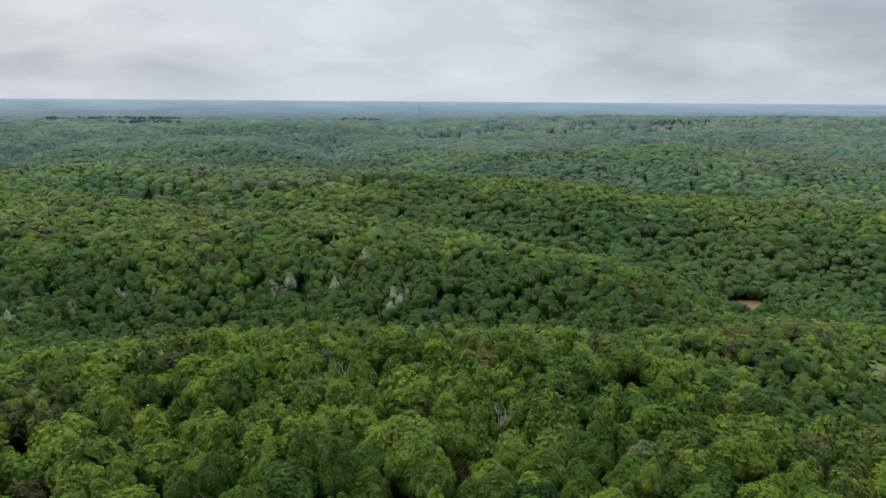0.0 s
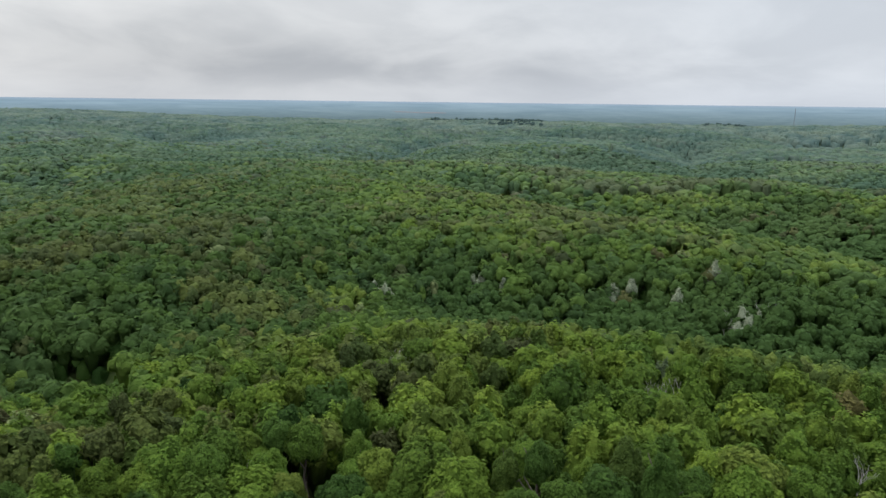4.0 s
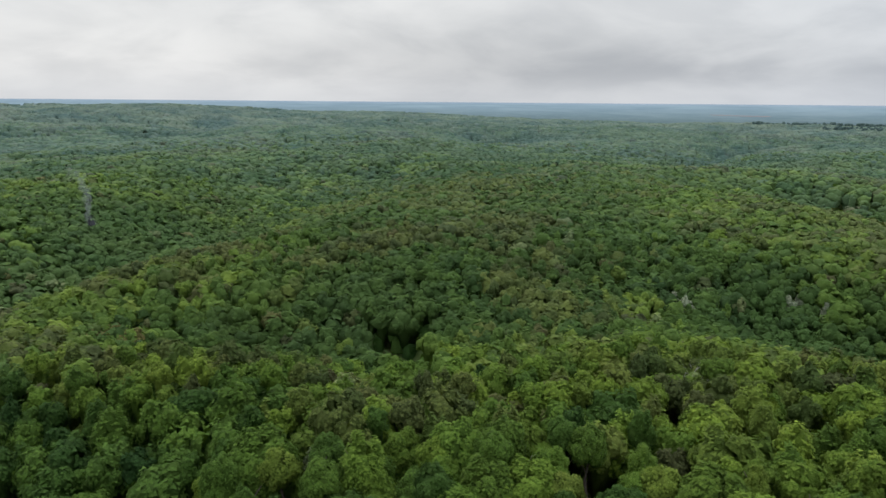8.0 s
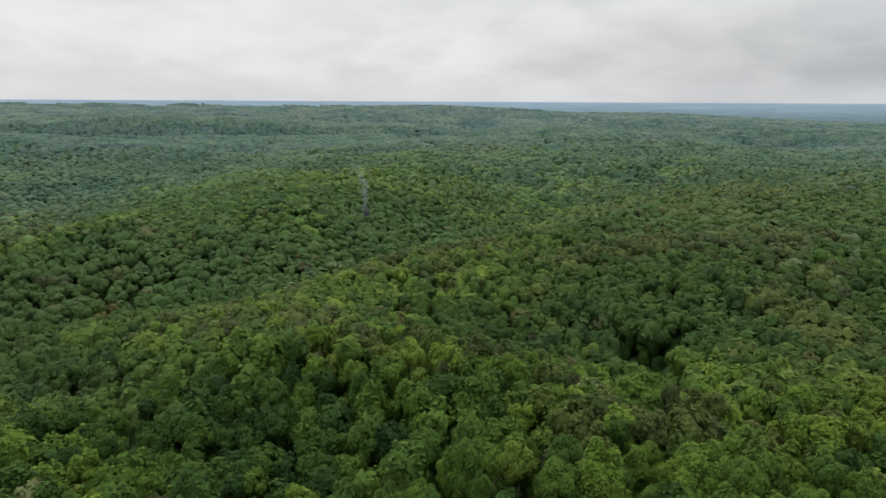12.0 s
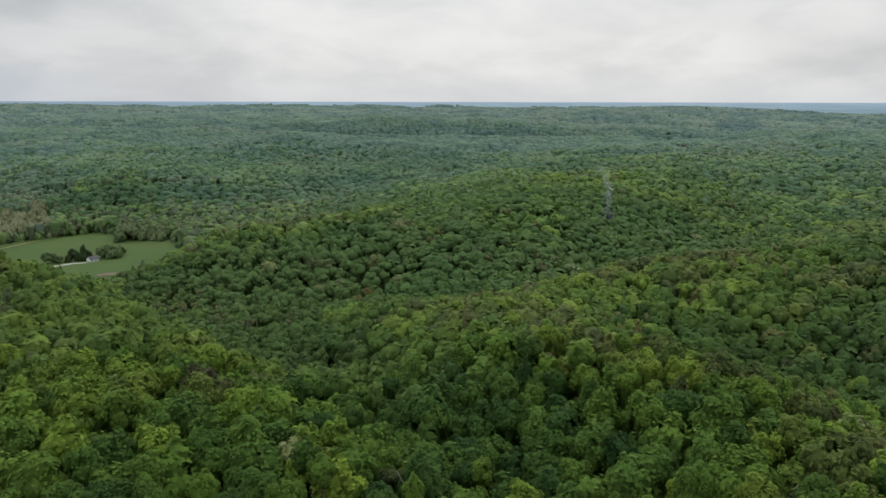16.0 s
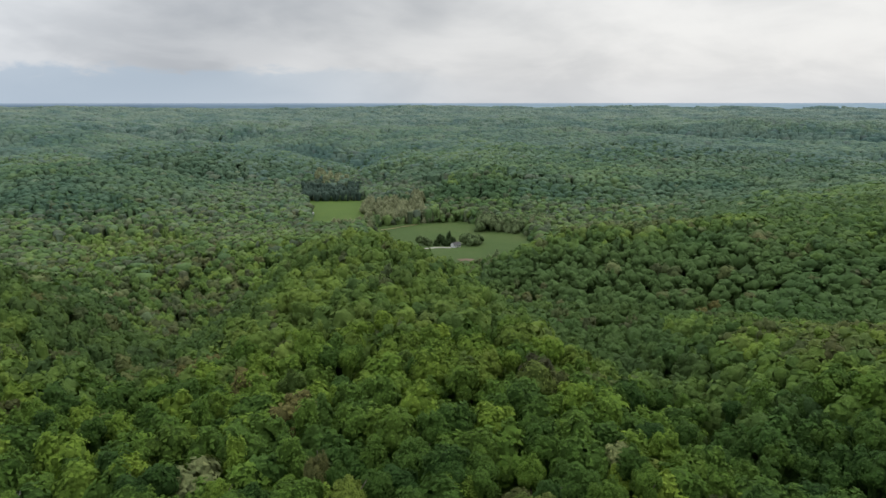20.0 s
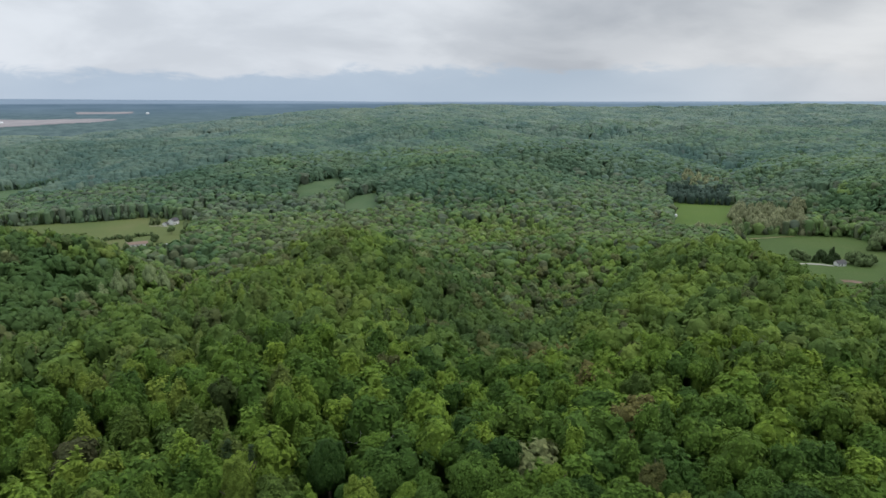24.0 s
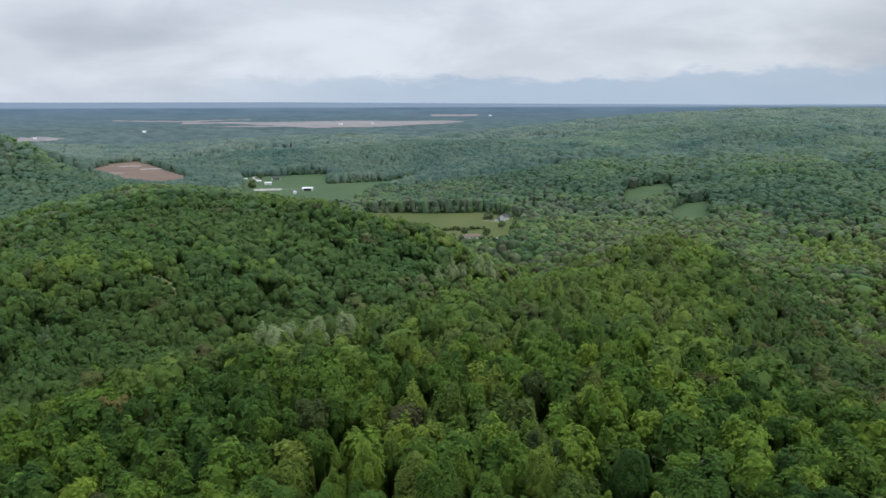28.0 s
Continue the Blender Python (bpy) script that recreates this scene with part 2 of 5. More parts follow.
M_SILVER = one_tint("silver_leaves", (0.26, 0.295, 0.19))
M_POPLAR = one_tint("poplar_leaves", (0.19, 0.24, 0.108))
M_BUD = one_tint("brown_buds", (0.125, 0.116, 0.036))
M_CREEK = one_tint("creekside_buds", (0.232, 0.248, 0.128))
M_FIELDTREE = one_tint("field_tree_leaves", (0.112, 0.158, 0.062))
M_SAPLING = one_tint("sapling_leaves", (0.140, 0.180, 0.080))
M_CEDAR = one_tint("cedar_needles", (0.036, 0.060, 0.020))


def bark_material():
    k = Mat("bark")
    n = k.noise(3.0, 6, 0.65, 0.4, (1, 1, 0.25))
    k.bump(n, 0.6, 0.05)
    return k.done(k.ramp(n, ((0.3, (0.055, 0.042, 0.032)), (0.7, (0.17, 0.145, 0.12)))), 0.9, 0.1)


def twig_material():
    k = Mat("bare_twigs")
    n = k.noise(1.5, 4)
    return k.done(k.ramp(n, ((0.3, (0.26, 0.24, 0.215)), (0.7, (0.46, 0.44, 0.41)))), 0.85, 0.1)


def floor_material():
    k = Mat("forest_floor")
    a, b = k.noise(0.08, 6, 0.6), k.noise(1.4, 4, 0.6)
    c = k.ramp(a, ((0.3, (0.040, 0.066, 0.016)), (0.5, (0.056, 0.088, 0.020)), (0.7, (0.066, 0.074, 0.030))))
    k.bump(b, 0.5, 0.4)
    return k.done(k.mix(k.range(b, 0.3, 0.7, 0, 0.5), c, (0.045, 0.050, 0.022)), 0.95, 0.1)


def grass_material(name, a, b, c, stripe=(1, 1, 1)):
    k = Mat(name)
    wide, fine = k.noise(0.018, 5, 0.6, 0.5, stripe), k.noise(0.9, 5, 0.7)
    col = k.ramp(wide, ((0.32, a), (0.52, b), (0.70, c)))
    k.bump(fine, 0.6, 0.25)
    return k.done(k.mix(k.range(fine, 0.35, 0.7, 0, 0.45), col, tuple(v * 0.62 for v in b)), 0.9, 0.15)


def plain(name, colour, rough=0.7, spec=0.3, metal=0.0, vary=0.25, scale=1.2):
    """A painted or built surface with weathering at two scales."""
    k = Mat(name)
    n, f = k.noise(scale, 5, 0.6), k.noise(scale * 9, 3, 0.6)
    col = k.mix(k.range(n, 0.3, 0.75, 0, vary), colour, tuple(v * 0.55 for v in colour))
    col = k.mix(k.range(f, 0.4, 0.75, 0, vary * 0.5), col, tuple(min(1, v * 1.3) for v in colour))
    k.bump(f, 0.15, 0.02)
    return k.done(col, rough, spec, metal)


M_BARK, M_TWIG, M_FLOOR = bark_material(), twig_material(), floor_material()
M_GRASS = grass_material("pasture_grass", (0.034, 0.062, 0.013), (0.044, 0.076, 0.016), (0.060, 0.082, 0.022))
M_HAY = grass_material("hay_field", (0.062, 0.088, 0.024), (0.078, 0.098, 0.028), (0.098, 0.106, 0.038), (1, 0.4, 1))
M_BRIGHT = grass_material("young_crop", (0.048, 0.086, 0.013), (0.058, 0.098, 0.015), (0.070, 0.102, 0.020))
M_SOIL = grass_material("bare_soil", (0.125, 0.082, 0.060), (0.150, 0.104, 0.080), (0.185, 0.138, 0.108), (0.5, 1.6, 1))
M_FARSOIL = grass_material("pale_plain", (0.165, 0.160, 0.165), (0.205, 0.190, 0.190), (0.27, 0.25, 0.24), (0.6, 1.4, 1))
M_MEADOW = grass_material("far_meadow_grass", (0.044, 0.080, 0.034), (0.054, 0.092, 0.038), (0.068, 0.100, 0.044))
M_MUD = plain("muddy_water", (0.20, 0.125, 0.065), 0.35, 0.4, 0, 0.3, 0.3)
M_GRAVEL = plain("gravel", (0.31, 0.295, 0.27), 0.95, 0.1, 0, 0.35, 0.6)
M_WALL = plain("white_siding", (0.58, 0.58, 0.56), 0.6)
M_TIN = plain("metal_roof", (0.50, 0.52, 0.54), 0.45, 0.4, 0.3)
M_DARKROOF = plain("dark_shingles", (0.060, 0.058, 0.060), 0.85)
M_BROWNROOF = plain("brown_shingles", (0.16, 0.115, 0.09), 0.85)
M_WHITEROOF = plain("white_metal_roof", (0.55, 0.56, 0.57), 0.45)
M_BLACK = plain("opening_shade", (0.020, 0.020, 0.022), 0.6)
M_GLASS = plain("window_glass", (0.030, 0.036, 0.042), 0.08, 0.6, 0, 0.1)
M_STEEL = plain("galvanised_steel", (0.30, 0.31, 0.33), 0.5, 0.4, 0.6)

# ---------------------------------------------------------------- the lie of the land


def spot(az, r):
    """Plan place by bearing (degrees to the left of the first view) and distance from the hovering point."""
    return -r * math.sin(radians(az)), r * math.cos(radians(az))


def bearing(x, y):
    return (np.degrees(np.arctan2(-x, y)) + 100) % 360 - 100


def hash01(ix, iy, seed):
    h = np.sin(ix * 127.1 + iy * 311.7 + seed * 74.7) * 43758.5453
    return h - np.floor(h)


def value_noise(x, y, size, seed):
    u, v = x / size, y / size
    iu, iv = np.floor(u), np.floor(v)
    fu, fv = u - iu, v - iv
    fu, fv = fu * fu * (3 - 2 * fu), fv * fv * (3 - 2 * fv)
    a, b = hash01(iu, iv, seed), hash01(iu + 1, iv, seed)
    c, d = hash01(iu, iv + 1, seed), hash01(iu + 1, iv + 1, seed)
    return (a * (1 - fu) + b * fu) * (1 - fv) + (c * (1 - fu) + d * fu) * fv


def along(x, y, line):
    """Distance to a polyline, and its interpolated last two values (level, half width)."""
    best = np.full(x.shape, 1e9)
    lev, wid = np.zeros(x.shape), np.ones(x.shape)
    pts = [(*spot(a, r), l, w) for a, r, l, w in line]
    for (x0, y0, l0, w0), (x1, y1, l1, w1) in zip(pts[:-1], pts[1:]):
        dx, dy = x1 - x0, y1 - y0
        s = np.clip(((x - x0) * dx + (y - y0) * dy) / (dx * dx + dy * dy), 0, 1)
        w = w0 + (w1 - w0) * s
        d = np.hypot(x - x0 - s * dx, y - y0 - s * dy)
        hit = d / w < best / wid
        best = np.where(hit, d, best)
        lev, wid = np.where(hit, l0 + (l1 - l0) * s, lev), np.where(hit, w, wid)
    return best, lev, wid


# (bearing, distance, floor level, half width) of the hollows, and the same with crest levels for the spurs
HOLLOWS = [
    [(45, 400, 74, 50), (32, 350, 58, 55), (14, 335, 51, 55), (0, 330, 50, 55), (-10, 355, 46, 65), (-22, 440, 41, 75)],
    [(30, 1000, 58, 90), (23, 830, 52, 80), (14, 680, 50, 70), (2, 590, 48, 65), (-8, 550, 46, 65), (-22, 510, 44, 75), (-34, 490, 40, 90), (-50, 500, 38, 120)],
    [(-22, 300, 66, 50), (-30, 270, 56, 50), (-40, 300, 45, 70)],
    [(12, 1150, 55, 110), (-10, 950, 52, 120), (-35, 900, 45, 150)],
    [(70, 290, 64, 40), (60, 280, 58, 45), (55, 238, 74, 40), (46, 290, 68, 40)],
    [(60, 900, 58, 100), (66, 640, 52, 80), (76, 480, 48, 75), (90, 430, 46, 75), (100, 450, 44, 80), (112, 620, 26, 90)],
    [(84, 150, 72, 28), (97, 205, 58, 38), (106, 330, 44, 50), (112, 480, 30, 65), (114, 640, 20, 100)],
    [(153, 180, 72, 32), (147, 255, 52, 48), (141, 400, 34, 68), (137, 560, 20, 95)],
    [(215, 260, 66, 60), (196, 340, 54, 60), (180, 400, 44, 65), (170, 520, 26, 80), (164, 680, 20, 110)],
    [(84, 1500, 70, 200), (95, 1150, 50, 200), (104, 950, 30, 180), (113, 760, 20, 150)],
    [(113, 740, 20, 150), (120, 900, 20, 190), (128, 1060, 20, 190), (136, 900, 20, 230), (146, 800, 20, 230), (158, 800, 20, 230),
     (170, 950, 20, 220), (180, 1250, 20, 260), (189, 1600, 20, 260), (196, 2000, 22, 280), (198, 2700, 30, 400)],
    [(180, 1250, 20, 160), (178, 1500, 20, 150), (175.5, 1690, 20, 130)],
    [(172, 800, 20, 150), (174, 960, 20, 150)],
    [(156, 1000, 20, 150), (155, 1250, 42, 130), (150, 1500, 70, 150)],
    [(196, 1750, 20, 250), (201, 1950, 24, 200), (207, 2300, 30, 250)],
    [(203, 1100, 40, 130), (206, 900, 44, 130), (207, 720, 50, 100), (210, 560, 56, 80)],
    [(127, 1000, 20, 150), (127, 1210, 20, 150)],
    [(196, 1450, 20, 150), (197, 1800, 20, 200)],
]
SPURS = [
    [(50, 560, 88, 90), (32, 570, 88, 80), (20, 500, 86, 70), (8, 465, 80, 62), (-4, 440, 74, 60), (-14, 410, 67, 55)],
    [(40, 950, 86, 100), (23, 900, 86, 90), (8, 760, 78, 80), (-8, 710, 74, 80), (-24, 700, 70, 90), (-40, 720, 70, 100)],
    [(40, 455, 86, 70), (54, 455, 86, 60), (63, 440, 84, 55), (71, 375, 82, 50)],
    [(84, 680, 74, 110), (98, 600, 70, 90), (106, 580, 66, 80), (110, 560, 54, 55)],
    [(118, 130, 86, 70), (121, 260, 84, 60), (124, 380, 82, 55), (126, 455, 82, 52)],
    [(158, 180, 88, 60), (157, 300, 86, 60), (155, 420, 83, 55), (155, 480, 82, 50)],
    [(199.5, 700, 80, 75), (196, 720, 90, 90), (189, 660, 86, 75), (182, 610, 80, 62), (175, 615, 60, 52)],
    [(214, 1450, 140, 200), (205, 1450, 126, 150), (203, 1450, 104, 110), (201.4, 1430, 68, 70), (200.2, 1400, 40, 50)],
    [(119.5, 1130, 28, 60), (117.5, 1130, 56, 75), (114.8, 1150, 67, 90), (111, 1150, 60, 90), (107, 1150, 58, 110)],
    [(30, 2750, 98, 260), (20, 2700, 96, 260), (5, 2650, 94, 260), (-10, 2500, 118, 260), (-30, 2500, 126, 300), (-50, 2500, 126, 300)],
]


def ground_level(x, y):
    """Height of the bare ground: a dissected plateau with hollows cut into it and spurs left standing, shaped to fit
    the view from the hovering point.
    """
    x, y = np.asarray(x, float), np.asarray(y, float)
    r = np.hypot(x, y)
    rough = (value_noise(x, y, 420, 1) - 0.5) * 30 + (value_noise(x, y, 190, 2) - 0.5) * 13
    far = np.clip((r - 700) / 900, 0, 1)
    calm = 1 - 0.78 * np.clip((r - 1900) / 800, 0, 1)
    folds = 1 - np.abs(2 * value_noise(x + 40 * value_noise(x, y, 150, 8), y, 520, 7) - 1)
    g = 88 + rough * (0.35 + 1.1 * far) * calm - 4 * far - 48 * folds ** 4 * far * calm
    az = bearing(x, y)
    # Far ground ramped up so the distant woods meet the horizon in view.
    horizon_ramp = np.clip((az - 32) / 42, 0, 1) * np.clip((172 - az) / 20, 0, 1)
    g = g + 66 * horizon_ramp * np.clip((r - 1250) / 1650, 0, 1) ** 1.4
    g = g - 24 * np.clip((az - 158) / 14, 0, 1) * np.clip((r - 1900) / 800, 0, 1)
    for line in HOLLOWS:
        d, lev, w = along(x, y, line)
        k = np.exp(-(d / (w * 1.15)) ** 2 * 0.9)
        g = g + (np.minimum(lev, g) - g) * k
    for line in SPURS:
        d, lev, w = along(x, y, line)
        k = np.exp(-(d / w) ** 2)
        g = g + (np.maximum(lev, g) - g) * k
    return g + (value_noise(x, y, 60, 5) - 0.5) * 5 * np.clip((g - 22) / 20, 0, 1)


def inside(x, y, corners):
    """Whether plan points lie in a polygon given by (bearing, distance) corners."""
    pts = [spot(*c) for c in corners]
    res = np.zeros(np.shape(x), bool)
    for (x0, y0), (x1, y1) in zip(pts, pts[1:] + pts[:1]):
        cross = (y0 > y) != (y1 > y)
        res ^= cross & (x < (x1 - x0) * (y - y0) / (y1 - y0 + 1e-9) + x0)
    return res


FIELDS = {
    "crop_field": (M_BRIGHT, "bright green young crop in a valley field", [(129.4, 1210), (124.6, 1190), (124.3, 880), (129.2, 890)]),
    "pasture": (M_GRASS, "green pasture round a farmyard in the valley", [(125.2, 925), (121.5, 955), (117.2, 960), (112.0, 890), (110.8, 790), (113.2, 640), (118.0, 640), (124.0, 760)]),
    "hay_field": (M_HAY, "pale green hay field on the valley floor", [(179.5, 1085), (169.4, 1070), (166.3, 1015), (166.8, 850), (168.5, 770), (173.5, 770), (177.5, 850)]),
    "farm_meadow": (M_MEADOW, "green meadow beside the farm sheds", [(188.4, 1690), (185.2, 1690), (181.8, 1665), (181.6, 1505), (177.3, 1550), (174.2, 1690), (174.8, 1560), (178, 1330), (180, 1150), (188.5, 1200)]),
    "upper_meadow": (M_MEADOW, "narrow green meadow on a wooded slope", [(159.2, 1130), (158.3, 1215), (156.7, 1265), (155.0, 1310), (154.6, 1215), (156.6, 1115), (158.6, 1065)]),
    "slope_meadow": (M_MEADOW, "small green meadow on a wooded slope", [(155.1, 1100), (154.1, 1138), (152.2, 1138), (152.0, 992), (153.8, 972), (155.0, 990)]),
    "ploughed_field": (M_SOIL, "reddish brown bare ploughed soil", [(199.4, 1700), (199.1, 1990), (197.4, 2190), (195.6, 2240), (194.5, 2080), (192.4, 1780), (191.8, 1620), (194, 1500), (197.4, 1490)]),
    "pond": (M_MUD, "brown muddy pond between wooded banks", [(-21.9, 512), (-25.2, 520), (-25.4, 486), (-21.9, 480)]),
    "clearing": (M_GRASS, "small grassy clearing between trees", [(56.6, 306), (54.0, 300), (53.0, 264), (54.4, 250), (56.4, 262), (57.2, 284)]),
    "far_pasture": (M_HAY, "pale distant field", [(203, 2000), (200.5, 2250), (199.0, 2200), (201, 1950)]),
}


CREEK = [(125.1, 930), (121.5, 958), (119.8, 962), (119.8, 1090), (124.4, 1120)]
PINES = [(129.8, 1192), (125.2, 1180), (125.2, 1290), (129.8, 1300)]


# Trees left out before the pond and the clearing to keep both in view.
POND_VIEW_GAP = [(-21.6, 514), (-25.5, 522), (-25.7, 452), (-21.5, 452)]
CLEARING_VIEW_GAP = [(57.6, 308), (53.2, 304), (52.6, 240), (57.2, 240)]


def open_ground(x, y):
    res = inside(x, y, PINES) | inside(x, y, CREEK) | inside(x, y, POND_VIEW_GAP) | inside(x, y, CLEARING_VIEW_GAP)
    for _, _, corners in FIELDS.values():
        res |= inside(x, y, corners)
    return res


# ---------------------------------------------------------------- mesh helpers


def mesh_of(name, verts, tris=None, quads=None, tint=None, core_shade=None):
    """A mesh from arrays; tint and the crown's inner darkening are one value a face, triangles first."""
    tris = np.zeros((0, 3), np.int32) if tris is None else np.asarray(tris, np.int32)
    quads = np.zeros((0, 4), np.int32) if quads is None else np.asarray(quads, np.int32)
    me = bpy.data.meshes.new(name)
    me.vertices.add(len(verts))
    me.vertices.foreach_set("co", np.asarray(verts, np.float32).ravel())
    me.loops.add(tris.size + quads.size)
    me.loops.foreach_set("vertex_index", np.concatenate([tris.ravel(), quads.ravel()]).astype(np.int32))
    me.polygons.add(len(tris) + len(quads))
    starts = np.concatenate([np.arange(len(tris)) * 3, tris.size + np.arange(len(quads)) * 4]).astype(np.int32)
    me.polygons.foreach_set("loop_start", starts)
    for key, values in (("tint", tint), ("core_shade", core_shade)):
        if values is not None:
            a = me.attributes.new(key, "FLOAT", "FACE")
            a.data.foreach_set("value", np.asarray(values, np.float32))
    me.update(calc_edges=True)
    return me


def part(name, data, material, parent, label=""):
    """Links a mesh or bmesh as one part under a thing."""
    if isinstance(data, bmesh.types.BMesh):
        me = bpy.data.meshes.new(name)
        data.to_mesh(me)
        data.free()
        data = me
    if not data.materials:
        data.materials.append(material)
    ob = new(name, data)
    ob.parent = parent
    if label:
        ob["label"] = label
    return ob


def smooth(me):
    me.polygons.foreach_set("use_smooth", np.ones(len(me.polygons), bool))
    return me


def icosphere(level):
    bm = bmesh.new()
    bmesh.ops.create_icosphere(bm, subdivisions=level, radius=1.0)
    v = np.array([p.co for p in bm.verts])
    f = np.array([[p.index for p in q.verts] for q in bm.faces])
    bm.free()
    return v, f


def kept(v, f, floor):
    """Drops the faces of a unit sphere that lie wholly under a level."""
    f = f[(v[f][:, :, 2] > floor).any(axis=1)]
    used = np.unique(f)
    back = np.zeros(len(v), int)
    back[used] = np.arange(len(used))
    return v[used], back[f]


def crown_shape(gen, style, lobes, clumps, tufts, tuft, floor=-0.45, level=2, deep=0.65):
    """A crown about 1 wide in radius, centred on its middle: an inner mass, boughs over it, leafy clumps on the boughs
    and many small leaf sprays on those. deep: how far the inside is coloured darker to imitate shade.
    """
    n = gen.normal(size=(lobes * 6, 3))
    n[:, 2] = np.abs(n[:, 2]) * 1.05 - 0.32
    n /= np.linalg.norm(n, axis=1)[:, None]
    pick = [0]
    while len(pick) < lobes:
        pick.append(int(np.argmin((n @ n[pick].T).max(axis=1))))
    n = n[pick]

    def stretch(p):
        q = p.copy()
        if style == "tall":
            q[:, 2] *= 1.62
            taper = np.clip(1.0 - 0.22 * np.clip(q[:, 2] / 1.62, -0.4, 1), 0.3, 1.1)
            q[:, :2] *= (taper * 0.86)[:, None]
        elif style == "cone":
            h = np.clip((q[:, 2] + 0.7) / 1.7, 0, 1)
            q[:, :2] *= (np.clip(1.15 - 1.0 * h, 0.08, 1) * 0.75)[:, None]
            q[:, 2] *= 1.9
        else:
            q[:, 2] *= 1.22
        return q

    v, f = kept(*icosphere(2 if level > 1 else 1), floor - 0.25)
    vs, fs = [v * 0.66], [f]
    inner = base = len(v)

    def add(centre, out, size, lev, rough):
        nonlocal base
        bv, bf = icosphere(lev)
        turn, _ = np.linalg.qr(gen.normal(size=(3, 3)))
        bv = bv @ turn
        bv = bv * gen.uniform(1 - rough, 1 + rough, (len(bv), 1))
        bf = bf[(bv[bf].mean(axis=1) @ out > -0.25)]
        used = np.unique(bf)
        back = np.zeros(len(bv), int)
        back[used] = np.arange(len(used))
        vs.append(centre + bv[used] * size)
        fs.append(back[bf] + base)
        base += len(used)

    rad = 1.50 / math.sqrt(lobes) * gen.uniform(0.82, 1.15, lobes)
    cen = n * gen.uniform(0.56, 0.70, lobes)[:, None]
    cen[:, 2] += gen.uniform(-0.10, 0.14, lobes)
    for c, d, r in zip(cen, n, rad):
        add(c, d, r * 0.86, level, 0.16)
    spots, ways, sizes = list(cen), list(n), list(rad)
    if clumps:
        spots, ways, sizes = [], [], []
        for i in range(clumps):
            k = i % lobes
            d = n[k] * 0.7 + gen.normal(size=3) * 0.55 + np.array((0, 0, 0.22))
            d /= np.linalg.norm(d)
            r = rad[k] * gen.uniform(0.40, 0.60)
            c = cen[k] + d * rad[k] * 0.70
            add(c, d, r * 0.80, 1, 0.2)
            spots.append(c)
            ways.append(d)
            sizes.append(r)
    core, f = stretch(np.concatenate(vs)), np.concatenate(fs)
    if clumps:
        spots, ways, sizes = spots + list(cen), ways + list(n), sizes + list(rad)
    spots, ways, sizes = np.array(spots), np.array(ways), np.array(sizes)
    # sprays sit on the outer skin only
    k = gen.choice(len(spots), tufts * 4, p=sizes ** 2 / (sizes ** 2).sum())
    d = gen.normal(size=(tufts * 4, 3))
    d /= np.linalg.norm(d, axis=1)[:, None]
    d = np.where(((d * ways[k]).sum(axis=1) < -0.1)[:, None], -d, d)
    p = spots[k] + d * sizes[k][:, None]
    gap = np.linalg.norm(p[:, None] - spots[None], axis=2) / sizes[None]
    gap[np.arange(len(p)), k] = 9
    outer = np.nonzero((gap.min(axis=1) > 0.88) & (p[:, 2] > floor))[0][:tufts]
    tufts, d, k = len(outer), d[outer], k[outer]
    p = stretch(p[outer] + d * (sizes[k] * gen.uniform(-0.16, 0.12, tufts))[:, None])
    out = d * 0.35 + p * 0.95 + gen.normal(size=p.shape) * 0.26 + np.array((0, 0, 0.08))
    out /= np.linalg.norm(out, axis=1)[:, None]
    lean = gen.normal(size=out.shape) + (np.array((0, 0, 1.6)) if style == "tall" else 0)
    side = np.cross(out, lean)
    side /= np.linalg.norm(side, axis=1)[:, None]
    tip = np.cross(side, out)
    s = tuft * gen.uniform(0.55, 1.45, tufts)[:, None]
    wide = 0.40 if style == "tall" else 0.58
    tri = np.stack([p - side * s * wide - tip * s * 0.4, p + side * s * wide - tip * s * 0.3, p + tip * s * 0.9 - out * s * 0.25], axis=1).reshape(-1, 3)
    return core, f, tri, np.arange(tufts * 3).reshape(-1, 3), inner, deep


def crown_mesh(name, seed, style, lobes, clumps, tufts, tuft):
    core, f, tri, idx, _, deep = crown_shape(np.random.default_rng(seed), style, lobes, clumps, tufts, tuft, deep=0.34 if style == "tall" else 0.46)
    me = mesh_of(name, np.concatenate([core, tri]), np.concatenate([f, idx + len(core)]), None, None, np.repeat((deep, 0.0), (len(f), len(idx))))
    flags = np.zeros(len(me.polygons), bool)
    flags[: len(f)] = True
    me.polygons.foreach_set("use_smooth", flags)
    return me


def limb(verts, quads, a, b, r0, r1, sides=5):
    """A tapered round limb from a to b, added to lists."""
    a, b = Vector(a), Vector(b)
    d = (b - a).normalized()
    u = d.orthogonal().normalized()
    w = d.cross(u)
    base = len(verts)
    for c, r in ((a, r0), (b, r1)):
        for i in range(sides):
            t = 2 * math.pi * i / sides
            verts.append(c + (u * math.cos(t) + w * math.sin(t)) * r)
    for i in range(sides):
        j = (i + 1) % sides
        quads.append((base + i, base + j, base + sides + j, base + sides + i))


